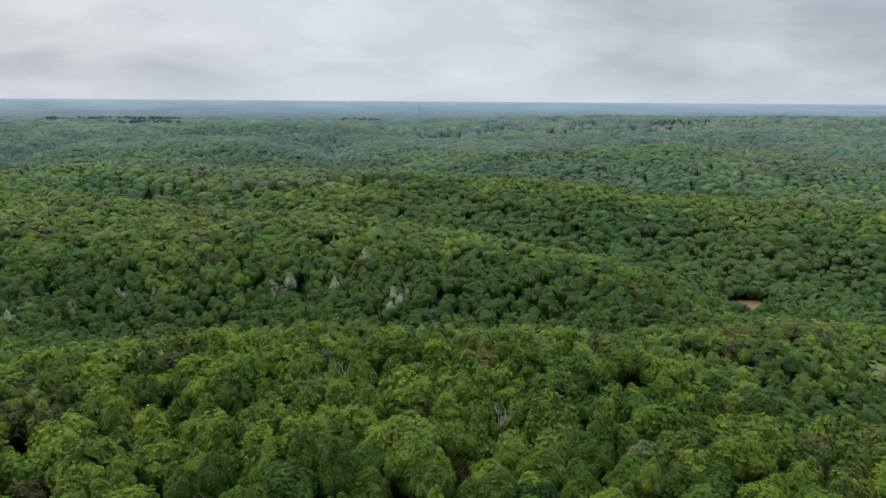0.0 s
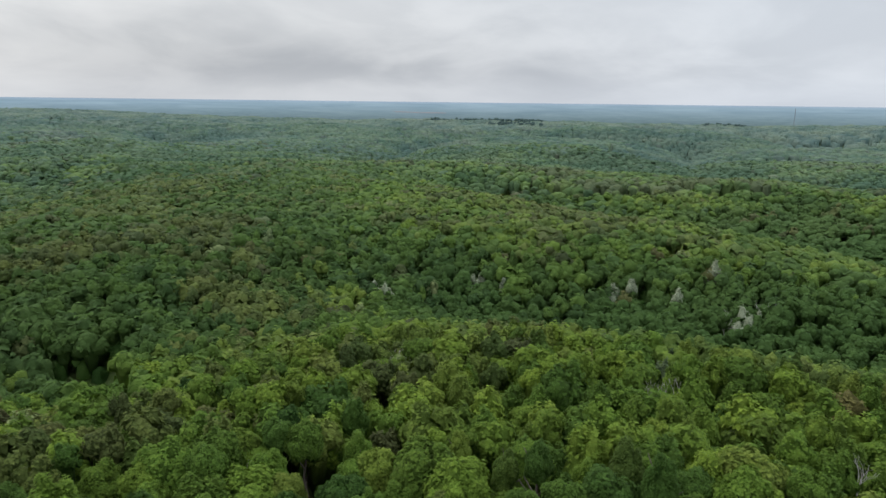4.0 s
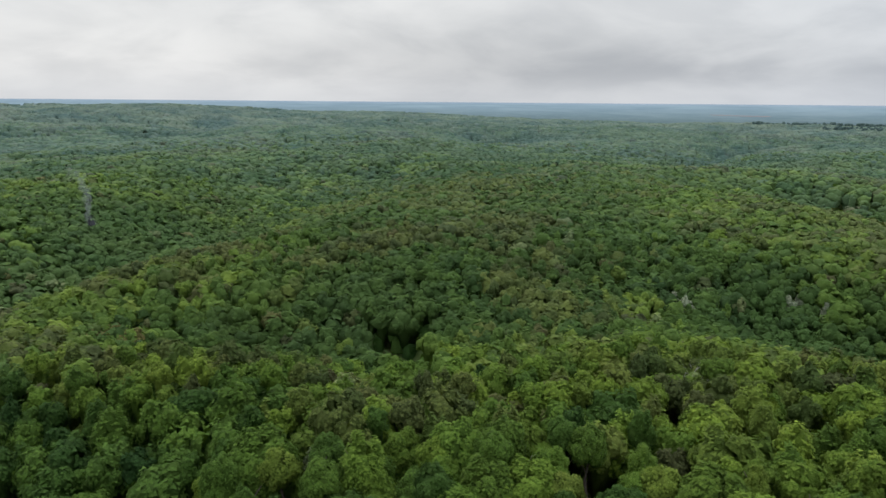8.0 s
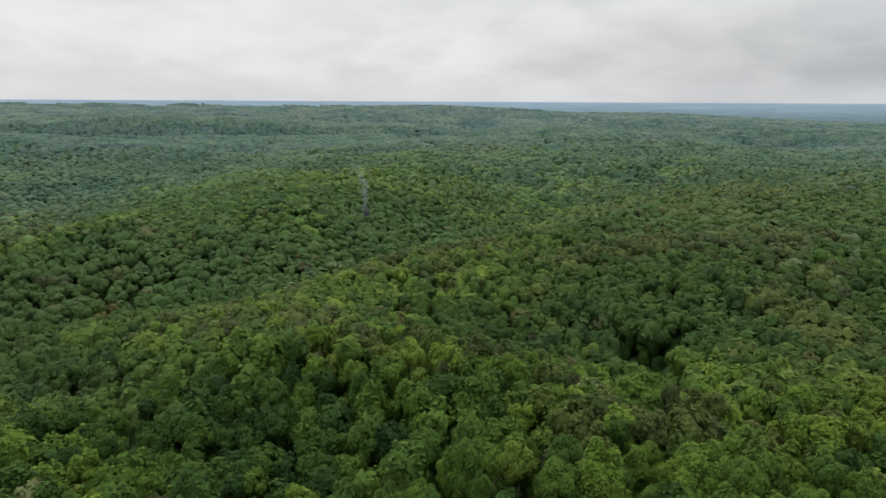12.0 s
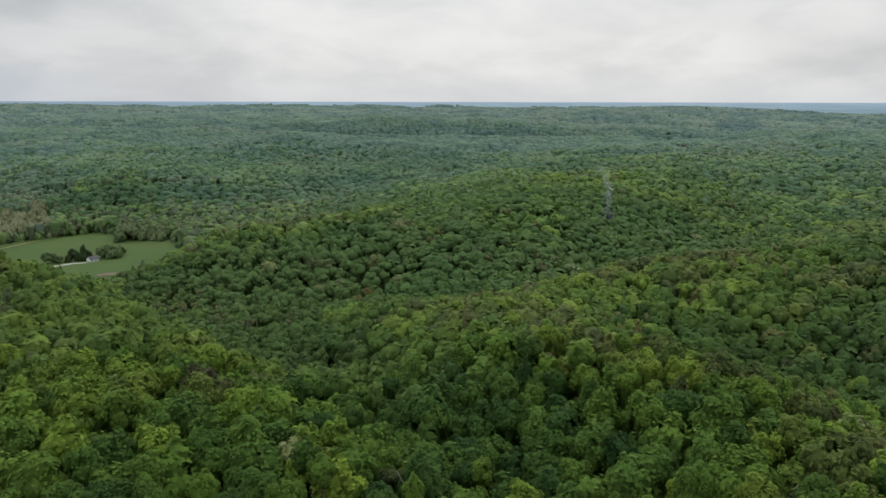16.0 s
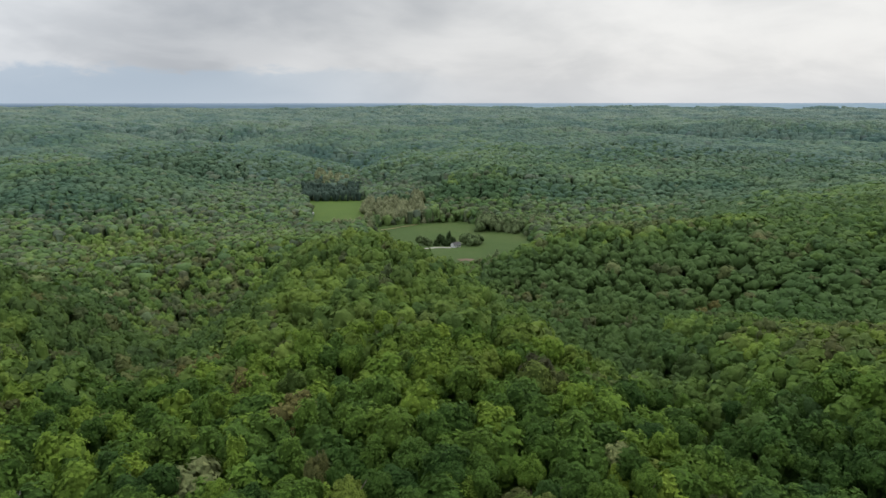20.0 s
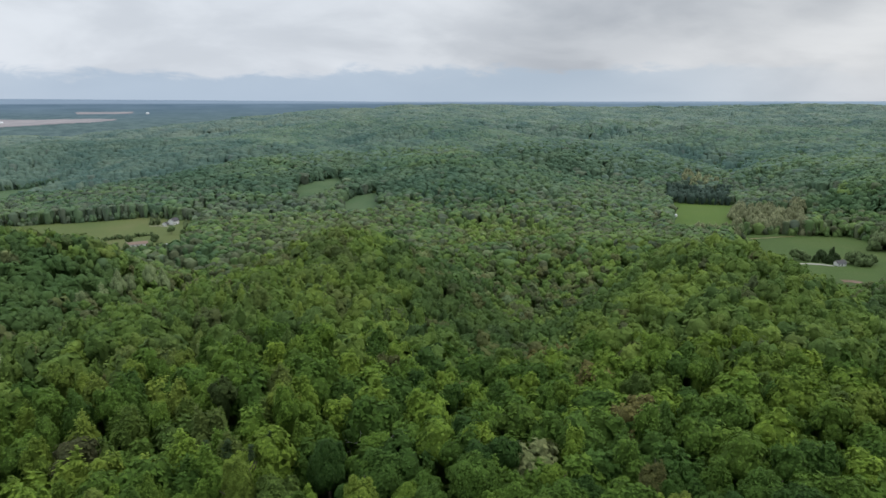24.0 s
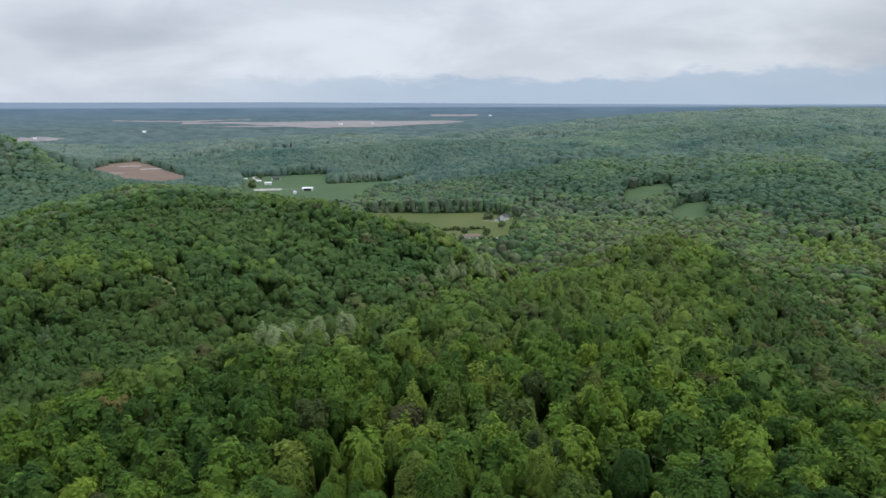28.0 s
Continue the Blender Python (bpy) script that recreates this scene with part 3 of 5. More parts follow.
def trunk_mesh(name, seed, height, radius, limbs):
    gen = random.Random(seed)
    v, q = [], []
    last, lr = Vector((0, 0, -0.6)), radius * 1.35
    for i in range(4):
        nxt = Vector((gen.uniform(-0.25, 0.25), gen.uniform(-0.25, 0.25), height * (i + 1) / 4))
        nr = radius * (1 - 0.2 * (i + 1))
        limb(v, q, last, nxt, lr, nr, 6)
        last, lr = nxt, nr
    for i in range(limbs):
        h = height * gen.uniform(0.45, 0.8)
        t, out = gen.uniform(0, 6.28), gen.uniform(1.2, 2.4)
        limb(v, q, (0, 0, h), (out * math.cos(t), out * math.sin(t), h + gen.uniform(1.5, 3.5)), radius * 0.4, radius * 0.12, 4)
    return smooth(mesh_of(name, np.array(v), None, np.array(q)))


# ---------------------------------------------------------------- ground sheet and distance
RINGS = np.concatenate([np.linspace(0, 300, 31), 300 * (3050 / 300) ** (np.arange(1, 91) / 90)])
TURNS = 300


def polar_sheet(name, rings, turns, level):
    t = np.arange(turns) * 2 * math.pi / turns
    rr, tt = np.meshgrid(rings, t, indexing="ij")
    x, y = -rr * np.sin(tt), rr * np.cos(tt)
    v = np.stack([x, y, level(x, y)], -1).reshape(-1, 3)
    i, j = np.meshgrid(np.arange(len(rings) - 1), np.arange(turns), indexing="ij")
    k = (j + 1) % turns
    q = np.stack([i * turns + j, i * turns + k, (i + 1) * turns + k, (i + 1) * turns + j], -1).reshape(-1, 4)
    return smooth(mesh_of(name, v, None, q))


ground = new("ground", polar_sheet("ground", RINGS, TURNS, ground_level))
ground.data.materials.append(M_FLOOR)
tagged(ground, "hilly forest floor of brown leaf litter and undergrowth", "ground", kind="structure")


def far_level(x, y):
    r = np.hypot(x, y)
    # Climbs to eye level so this sheet ends at the horizon seen from above.
    s = np.clip((r - 2900) / 1990, 0, 1)
    hills = (value_noise(x, y, 700, 11) - 0.5) * 34 + (value_noise(x, y, 260, 12) - 0.5) * 14
    # Western end lifted to fit the horizon line from the hovering point.
    ridge = 24 * np.clip((s - 0.62) / 0.38, 0, 1) * np.clip((bearing(x, y) - 150) / 35, 0, 1)
    return 14 + (EYE - 2.0 - 14) * s ** 0.48 + ridge + hills * (1 - s) * np.clip(s * 6, 0.3, 1)


def distance_material():
    """Wooded lowland for the far distance; haze is painted in as blue and part of its brightness is emitted."""
    k = Mat("distant_lowland")
    geo = k.node("ShaderNodeSeparateXYZ")
    k.link(k.place(), geo.inputs[0])
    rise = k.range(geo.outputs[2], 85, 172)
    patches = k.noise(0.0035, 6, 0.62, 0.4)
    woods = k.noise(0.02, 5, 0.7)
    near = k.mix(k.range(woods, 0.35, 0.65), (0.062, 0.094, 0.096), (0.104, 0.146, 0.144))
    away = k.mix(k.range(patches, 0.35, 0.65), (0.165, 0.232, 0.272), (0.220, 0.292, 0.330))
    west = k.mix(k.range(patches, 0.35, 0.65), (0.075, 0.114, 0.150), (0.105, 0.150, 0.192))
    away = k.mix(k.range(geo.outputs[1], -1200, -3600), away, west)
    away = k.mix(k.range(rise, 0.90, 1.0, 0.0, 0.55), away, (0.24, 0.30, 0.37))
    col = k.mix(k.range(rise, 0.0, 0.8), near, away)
    out = k.t.nodes["Material Output"]
    k.done(col, 1.0, 0.0)
    # The sheet glows in its own colour to imitate light scattered by haze.
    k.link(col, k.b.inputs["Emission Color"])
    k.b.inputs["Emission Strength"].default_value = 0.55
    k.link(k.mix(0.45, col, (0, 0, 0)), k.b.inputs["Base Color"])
    return k.m


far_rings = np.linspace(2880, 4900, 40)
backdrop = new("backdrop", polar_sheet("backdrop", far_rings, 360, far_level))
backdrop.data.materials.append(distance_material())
tagged(backdrop, "distant wooded lowland painted bluer towards the horizon for haze", "distance", kind="structure")


def field_sheet(name, corners, lift, step, level=ground_level):
    pts = np.array([spot(*c) for c in corners])
    lo, hi = pts.min(axis=0), pts.max(axis=0)
    nx, ny = int((hi[0] - lo[0]) / step) + 2, int((hi[1] - lo[1]) / step) + 2
    x, y = np.meshgrid(lo[0] + np.arange(nx) * step, lo[1] + np.arange(ny) * step, indexing="ij")
    z = level(x, y) + lift
    v = np.stack([x, y, z], -1).reshape(-1, 3)
    i, j = np.meshgrid(np.arange(nx - 1), np.arange(ny - 1), indexing="ij")
    cx, cy = x[:-1, :-1] + step / 2, y[:-1, :-1] + step / 2
    keep = inside(cx, cy, corners).ravel()
    q = np.stack([i * ny + j, (i + 1) * ny + j, (i + 1) * ny + j + 1, i * ny + j + 1], -1).reshape(-1, 4)[keep]
    used = np.unique(q)
    back = np.zeros(len(v), int)
    back[used] = np.arange(len(used))
    return smooth(mesh_of(name, v[used], None, back[q]))


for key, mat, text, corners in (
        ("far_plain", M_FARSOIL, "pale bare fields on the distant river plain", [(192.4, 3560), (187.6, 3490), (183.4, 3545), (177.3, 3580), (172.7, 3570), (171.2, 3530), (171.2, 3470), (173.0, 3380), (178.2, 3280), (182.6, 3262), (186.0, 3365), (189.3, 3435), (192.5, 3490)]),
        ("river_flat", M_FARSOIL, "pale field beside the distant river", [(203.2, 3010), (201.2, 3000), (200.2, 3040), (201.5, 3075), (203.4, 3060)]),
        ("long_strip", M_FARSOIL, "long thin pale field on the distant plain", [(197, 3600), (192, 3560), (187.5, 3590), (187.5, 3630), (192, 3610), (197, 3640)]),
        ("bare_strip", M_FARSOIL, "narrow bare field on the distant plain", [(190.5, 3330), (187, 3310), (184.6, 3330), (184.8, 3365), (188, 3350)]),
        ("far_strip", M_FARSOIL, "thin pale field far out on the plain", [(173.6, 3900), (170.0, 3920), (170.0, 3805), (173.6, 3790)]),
        # A lake whose glint is painted with the pale field colour.
        ("far_lake", M_FARSOIL, "distant lake, its glint painted as a pale sheet", [(31.5, 3800), (27.5, 3800), (27.5, 3860), (31.5, 3860)])):
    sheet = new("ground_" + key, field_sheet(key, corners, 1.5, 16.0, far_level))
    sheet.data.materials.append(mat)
    tagged(sheet, text, "field", kind="structure")

for key, (mat, text, corners) in FIELDS.items():
    sheet = new("ground_" + key, field_sheet(key, corners, 0.9, 5.0 if key in ("pond", "clearing") else 9.0))
    if key == "pond":
        sheet.data.vertices.foreach_set("co", np.array([(v.co.x, v.co.y, 48.6) for v in sheet.data.vertices], np.float32).ravel())
        sheet.name = "water_pond"
    sheet.data.materials.append(mat)
    tagged(sheet, text, "field" if key != "pond" else "pond", kind="structure")

# ---------------------------------------------------------------- the woods
VIEW_LO, VIEW_HI = -44.0, 216.0
DIVIDE = 96.0


def scatter(r0, r1, step, gen, front=True, loose=0.27, west=None):
    """Jittered tree places in a ring; front: the open side, else the side behind the hovering point; loose: how unevenly; west: only the side beyond the dividing bearing, or only the side before it."""
    n = int(r1 / step) + 2
    i, j = np.meshgrid(np.arange(-n, n + 1), np.arange(-n, n + 1))
    x = (i + (j % 2) * 0.5 + gen.uniform(-loose, loose, i.shape)) * step
    y = (j + gen.uniform(-loose, loose, i.shape)) * step * 0.9
    x, y = x.ravel(), y.ravel()
    r = np.hypot(x, y)
    wob = 1 + (value_noise(x, y, 35, 21) - 0.5) * 0.06 + (gen.normal(0, 0.07, len(x)) if r0 > 200 else 0)
    az = bearing(x, y)
    seen = (az > VIEW_LO) & (az < VIEW_HI) if r0 < 200 else (az > -37) & (az < 209)
    ok = (r * wob >= r0 * 0.98) & (r * wob < r1 * 1.02) & (r < 2950) & (r >= min(r0, NEAR)) & (seen if front else ~seen)
    if west is not None:
        ok &= (az + gen.normal(0, 2.5, len(x)) > DIVIDE) == west
    x, y = x[ok], y[ok]
    ok = ~open_ground(x, y)
    return x[ok], y[ok]


def stand(x, y, gen):
    """Tint, height and crown radius of the trees at these places; stands differ, single trees differ less, and some of
    the tint paints in the shade of the relief.
    """
    z = ground_level(x, y)
    az, r = bearing(x, y), np.hypot(x, y)
    away = np.clip((r - 450) / 400, 0, 1)
    t = 0.345 + (value_noise(x, y, 150, 31) - 0.5) * (0.55 + 0.25 * away) + (value_noise(x, y, 45, 32) - 0.5) * 0.35 + (value_noise(x, y, 420, 35) - 0.5) * 0.5 * away + gen.normal(0, 0.14, len(x))
    t += np.clip((z - 68) / 170, -0.16, 0.10) - 0.03
    # Hollows and slopes facing the hovering point darker: greener stands plus painted relief shade.
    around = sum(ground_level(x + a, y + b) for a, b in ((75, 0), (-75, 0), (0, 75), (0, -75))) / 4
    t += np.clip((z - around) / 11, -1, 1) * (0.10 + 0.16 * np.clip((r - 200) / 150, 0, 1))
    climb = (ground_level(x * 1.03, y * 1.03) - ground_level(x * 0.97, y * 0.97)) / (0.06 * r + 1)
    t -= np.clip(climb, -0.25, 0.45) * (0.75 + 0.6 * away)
    t += 0.15 * np.exp(-((az - 8) / 34) ** 2) * np.clip(1.2 - r / 900, 0, 1)
    t -= 0.26 * np.exp(-((az - 182) / 28) ** 2) * np.clip(1.2 - r / 700, 0, 1)
    t -= 0.30 * np.exp(-((az - 134) / 20) ** 2) * np.clip(1.2 - r / 420, 0, 1)
    t += 0.08 * np.exp(-((az - 90) / 16) ** 2) * np.clip(1.2 - r / 420, 0, 1)
    mixed = np.exp(-((az - 50) / 20) ** 4) * np.clip((r - 230) / 80, 0, 1) * np.clip((1150 - r) / 250, 0, 1)
    t = t + 0.85 * mixed * (np.where(value_noise(x, y, 48, 38) + gen.normal(0, 0.16, len(x)) > 0.58, 0.84, 0.10) - t)
    t += 0.24 * np.exp(-((az - 170) / 22) ** 2) * np.clip((370 - r) / 90, 0, 1)
    spurs = np.clip((az - 108) / 8, 0, 1) * np.clip((r - 150) / 60, 0, 1) * np.clip((560 - r) / 80, 0, 1)
    ridge = np.exp(-((az - 6) / 26) ** 4) * np.clip((310 - r) / 60, 0, 1)
    t = t + ridge * (0.54 + (t - 0.54) * 0.6 - t)
    t = t + spurs * (np.minimum(t, 0.42 + (t - 0.42) * 0.65) - t)
    slopes = np.exp(-((az - 171) / 14) ** 4) * np.clip((r - 110) / 60, 0, 1) * np.clip((400 - r) / 80, 0, 1)
    t = t + 0.55 * slopes * (np.where(value_noise(x, y, 40, 39) + gen.normal(0, 0.16, len(x)) > 0.46, 0.78, 0.24) - t)
    # Steep spur flank tinted dark: its shaded side painted in, with greener trees.
    t -= 0.40 * np.exp(-((az - 149.5) / 3.2) ** 4) * np.clip((r - 300) / 60, 0, 1) * np.clip((560 - r) / 60, 0, 1)
    t -= 0.16 * np.exp(-((az - 190) / 15) ** 4) * np.clip((r - 430) / 80, 0, 1) * np.clip((820 - r) / 80, 0, 1)
    t -= 0.50 * np.clip((az - 160) / 8, 0, 1) * np.clip((r - 950) / 250, 0, 1)
    bottom = np.clip((40 - z) / 12, 0, 1) * (1 - np.clip((r - 1250) / 200, 0, 1) * np.clip((az - 166) / 8, 0, 1))
    t = t + bottom * (0.52 + (value_noise(x, y, 90, 34) - 0.5) * 0.6 + gen.normal(0, 0.13, len(x)) - t)
    young = np.exp(-((az - 142.5) / 4.2) ** 4) * np.exp(-((r - 830) / 110) ** 4)
    t = t + young * (0.56 - t)
    t = np.clip(t, 0.02, 0.86 + 0.10 * bottom)
    rare = gen.uniform(size=len(x))
    clump = value_noise(x, y, 70, 33)
    t = np.where(rare < 0.05 * clump + 0.30 * bottom, gen.uniform(0.84, 0.93, len(x)), t)
    t = np.where(rare > 0.9955 - 0.035 * bottom, gen.uniform(0.965, 1.0, len(x)), t)
    floor = np.clip((48 - z) / 25, 0, 1)
    tall = gen.uniform(16.5, 24.5, len(x)) * (1 - 0.30 * floor)
    wide = gen.uniform(5.6, 7.6, len(x)) * (1 - 0.22 * floor) * gen.choice([0.68, 0.84, 0.98, 1.12, 1.36], len(x)) * (1 + gen.uniform(-0.42, 0.42, len(x)) * np.clip((r - 250) / 300, 0, 1))
    return z, t, tall, wide


def upright(x, y):
    """Share of narrow upright trees: many on the ridges of the first and the last stretch, few between them."""
    az, r = bearing(x, y), np.hypot(x, y)
    return 0.10 + 0.36 * np.exp(-((az - 5) / 26) ** 2) * np.clip((330 - r) / 80, 0, 1) + 0.52 * np.exp(-((az - 172) / 26) ** 2) * np.clip((420 - r) / 120, 0.2, 1)


def joined(name, places, shapes, material, gen, label, size=1.0, foot=1.0, height=1.0, squash=1.0, even=1.0, talls=0):
    """Many crowns as one mesh: each takes one of the shapes, turned and sized, with its foot on the ground."""
    x, y = places
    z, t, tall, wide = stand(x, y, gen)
    rolling = (value_noise(x, y, 34, 36) - 0.5) * 7 + (value_noise(x, y, 85, 37) - 0.5) * 7
    wide, tall = wide * size, (18 + (tall - 18) * even + rolling * (1 - even)) * height
    which = gen.integers(0, len(shapes) - talls, len(x))
    if talls:
        which = np.where(gen.uniform(size=len(x)) < upright(x, y), gen.integers(len(shapes) - talls, len(shapes), len(x)), which)
    vs, ts, tt, flags, inner_shade, base = [], [], [], [], [], 0
    for k, (core, f, tri, idx, inner, deep) in enumerate(shapes):
        m = which == k
        if not m.any():
            continue
        c, faces = np.concatenate([core, tri]), np.concatenate([f, idx + len(core)])
        turn = gen.uniform(0, 6.283, m.sum())
        ca, sa = np.cos(turn)[:, None], np.sin(turn)[:, None]
        w = wide[m][:, None]
        px = (c[:, 0] * ca - c[:, 1] * sa) * w + x[m][:, None]
        py = (c[:, 0] * sa + c[:, 1] * ca) * w + y[m][:, None]
        top = c[:, 2].max()
        pz = z[m][:, None] + tall[m][:, None] + (c[:, 2] - top) * w * squash
        low = c[:, 2] < c[:inner, 2].min() + 0.3
        low[inner:] = False
        pz[:, low] = z[m][:, None] - 0.5
        px[:, low] = x[m][:, None] + (px[:, low] - x[m][:, None]) * foot
        py[:, low] = y[m][:, None] + (py[:, low] - y[m][:, None]) * foot
        off = base + np.arange(m.sum())[:, None, None] * len(c)
        vs.append(np.stack([px, py, pz], -1).reshape(-1, 3))
        ts.append((faces[None] + off).reshape(-1, 3))
        tt.append(np.repeat(t[m], len(faces)))
        flags.append(np.tile(np.arange(len(faces)) < len(f), m.sum()))
        inner_shade.append(flags[-1] * deep)
        base += m.sum() * len(c)
    me = mesh_of(name, np.concatenate(vs), np.concatenate(ts), None, np.concatenate(tt), np.concatenate(inner_shade))
    me.polygons.foreach_set("use_smooth", np.concatenate(flags))
    me.materials.append(material)
    ob = new(name, me)
    return tagged(ob, label, "woods", kind="stuff")


def dome(seed, around, rings=((0.62, 0.55), (1.0, 0.0), (0.80, -0.6)), tufts=0, tuft=0.3):
    """A cheap lumpy crown for far stands: a top, shoulder rings, a foot ring and a few sprays on top."""
    g = np.random.default_rng(seed)
    v = [(g.uniform(-0.2, 0.2), g.uniform(-0.2, 0.2), 0.85)]
    for k, (rad, h) in enumerate(rings):
        for i in range(around):
            a = (i + 0.5 * k + g.uniform(-0.25, 0.25)) * 2 * math.pi / around
            q = rad * g.uniform(0.75, 1.2)
            v.append((q * math.cos(a), q * math.sin(a), h + g.uniform(-0.2, 0.2)))
    f = [(0, 1 + i, 1 + (i + 1) % around) for i in range(around)]
    for k in range(len(rings) - 1):
        for i in range(around):
            j = (i + 1) % around
            a, b = 1 + k * around + i, 1 + k * around + j
            f += [(a, a + around, b), (b, a + around, b + around)]
    if not tufts:
        return np.array(v), np.array(f), np.zeros((0, 3)), np.zeros((0, 3), int), len(v), 0.0
    d = g.normal(size=(tufts, 3))
    d[:, 2] = np.abs(d[:, 2]) * 0.9 + 0.05
    d /= np.linalg.norm(d, axis=1)[:, None]
    p = d * np.array((0.95, 0.95, 0.85)) * g.uniform(0.92, 1.12, (tufts, 1))
    out = d + g.normal(size=d.shape) * 0.3 + np.array((0, 0, 0.1))
    side = np.cross(out, g.normal(size=d.shape))
    side /= np.linalg.norm(side, axis=1)[:, None]
    tip = np.cross(side, out / np.linalg.norm(out, axis=1)[:, None])
    s = tuft * g.uniform(0.7, 1.4, (tufts, 1))
    tri = np.stack([p - side * s * 0.6 - tip * s * 0.4, p + side * s * 0.6 - tip * s * 0.4, p + tip * s * 0.8], axis=1).reshape(-1, 3)
    return np.array(v), np.array(f), tri, np.arange(tufts * 3).reshape(-1, 3), len(v), 0.0


LOW = ((0.85, 0.35), (1.0, -0.6))


gen = np.random.default_rng(11)
NEAR, CLOSE, MID, HILL, SLOPE, FARW, RIM = 146, 245, 450, 700, 1000, 1450, 2250
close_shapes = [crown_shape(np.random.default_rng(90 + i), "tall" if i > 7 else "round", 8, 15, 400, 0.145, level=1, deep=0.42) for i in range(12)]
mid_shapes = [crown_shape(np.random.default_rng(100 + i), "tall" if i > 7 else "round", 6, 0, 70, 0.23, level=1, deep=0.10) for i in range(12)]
hill_shapes = [crown_shape(np.random.default_rng(200 + i), "tall" if i > 7 else "round", 4, 0, 14, 0.36, level=1, deep=0.0) for i in range(12)]
CROWN = ((0.72, 0.48), (1.0, -0.05), (0.8, -0.6))
slope_shapes = [dome(300 + i, 4, CROWN, 5, 0.44) for i in range(14)]
far_shapes = [dome(330 + i, 4, ((0.85, 0.40), (1.0, -0.5))) for i in range(14)]
rim_shapes = [dome(350 + i, 4, ((0.85, 0.45), (1.0, -0.5))) for i in range(12)]
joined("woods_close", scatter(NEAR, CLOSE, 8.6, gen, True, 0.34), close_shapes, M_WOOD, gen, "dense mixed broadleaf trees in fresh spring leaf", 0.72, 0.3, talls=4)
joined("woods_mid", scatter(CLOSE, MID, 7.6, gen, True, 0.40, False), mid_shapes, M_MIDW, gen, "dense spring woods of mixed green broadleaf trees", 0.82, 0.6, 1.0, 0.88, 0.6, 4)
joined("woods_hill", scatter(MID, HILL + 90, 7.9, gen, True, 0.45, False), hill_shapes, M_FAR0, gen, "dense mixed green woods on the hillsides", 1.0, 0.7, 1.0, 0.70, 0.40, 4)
spur_shapes = [crown_shape(np.random.default_rng(120 + i), "tall" if i > 7 else "round", 7, 6, 110, 0.19, level=1, deep=0.10) for i in range(12)]
brow_shapes = [crown_shape(np.random.default_rng(220 + i), "tall" if i > 7 else "round", 6, 0, 40, 0.27, level=1, deep=0.0) for i in range(12)]
joined("woods_spur", scatter(CLOSE, MID, 9.2, gen, True, 0.38, True), spur_shapes, M_SPUR, gen, "large spreading green trees along the steep spurs", 0.87, 0.5, 1.0, 1.0, 0.85, 4)
joined("woods_brow", scatter(MID, HILL, 9.2, gen, True, 0.42, True), brow_shapes, M_FAR0, gen, "dark green woods on the steep hill above the valley", 0.90, 0.5, 1.0, 0.86, 0.55, 4)
sx, sy = (np.concatenate(p) for p in zip(scatter(HILL, SLOPE, 9.2, gen, True, 0.46, True), scatter(HILL + 90, SLOPE, 9.2, gen, True, 0.46, False)))
thicket = (np.abs(bearing(sx, sy) - 142 + 1.5 * np.sin(np.hypot(sx, sy) / 30)) < 4.6) & (np.abs(np.hypot(sx, sy) - 810 + gen.normal(0, 20, len(sx))) < 95)
joined("young_woods", (sx[thicket], sy[thicket]), slope_shapes, M_YOUNG, gen, "thicket of young bright green trees on the valley floor", 0.80, 1.0, 0.8, 0.9, 0.4)
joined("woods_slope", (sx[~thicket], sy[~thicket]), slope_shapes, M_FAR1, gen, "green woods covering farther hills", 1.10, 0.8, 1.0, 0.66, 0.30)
vx, vy = scatter(SLOPE, FARW, 10.0, gen, True, 0.5)
knoll = (np.abs(bearing(vx, vy) - 115.8 + gen.normal(0, 0.4, len(vx))) < 3.6) & (np.hypot(vx, vy) + gen.normal(0, 25, len(vx)) < 1130)
joined("woods_knoll", (vx[knoll], vy[knoll]), hill_shapes, M_FAR1, gen, "fresh green woods on a low hill behind the pasture", 1.20, 1.0, 1.0, 0.8, 0.6)
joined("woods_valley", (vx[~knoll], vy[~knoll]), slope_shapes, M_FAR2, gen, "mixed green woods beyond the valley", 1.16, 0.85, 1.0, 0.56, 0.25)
joined("woods_far", scatter(FARW, RIM, 11.8, gen, True, 0.5), far_shapes, M_FAR3, gen, "far woods, coloured bluish green for haze", 1.28, 1.1, 1.0, 0.45, 0.22)
joined("woods_rim", scatter(RIM, 2960, 14.5, gen, True, 0.5), rim_shapes, M_FAR4, gen, "far woods along the skyline, coloured pale for haze", 1.7, 1.1, 1.0, 0.32, 0.2)
joined("woods_behind", scatter(60, 560, 11.5, gen, False), [dome(370 + i, 5, LOW, 6, 0.4) for i in range(8)], M_WOOD, gen, "mixed green woods on the hill behind", 1.3, 1.0, 1.0, 0.7)
joined("woods_behind_far", scatter(560, 2960, 46.0, gen, False), [dome(380 + i, 4, LOW) for i in range(8)], M_FAR1, gen, "green woods on the hills behind", 5.0, 1.0, 1.0, 0.3)
joined("undergrowth", scatter(0, 270, 10.0, gen), [dome(390 + i, 6, LOW, 30, 0.3) for i in range(8)], M_UNDER, gen, "lower trees and undergrowth between the taller trunks", 0.7, 1.0, 0.36)
joined("undergrowth_midway", scatter(270, 460, 10.0, gen), [dome(395 + i, 5, LOW, 8, 0.4) for i in range(8)], M_UNDER, gen, "lower trees and undergrowth between the taller trunks farther off", 0.8, 0.9, 0.4)

# bushy edges of the woods along the fields
ex, ey = [], []
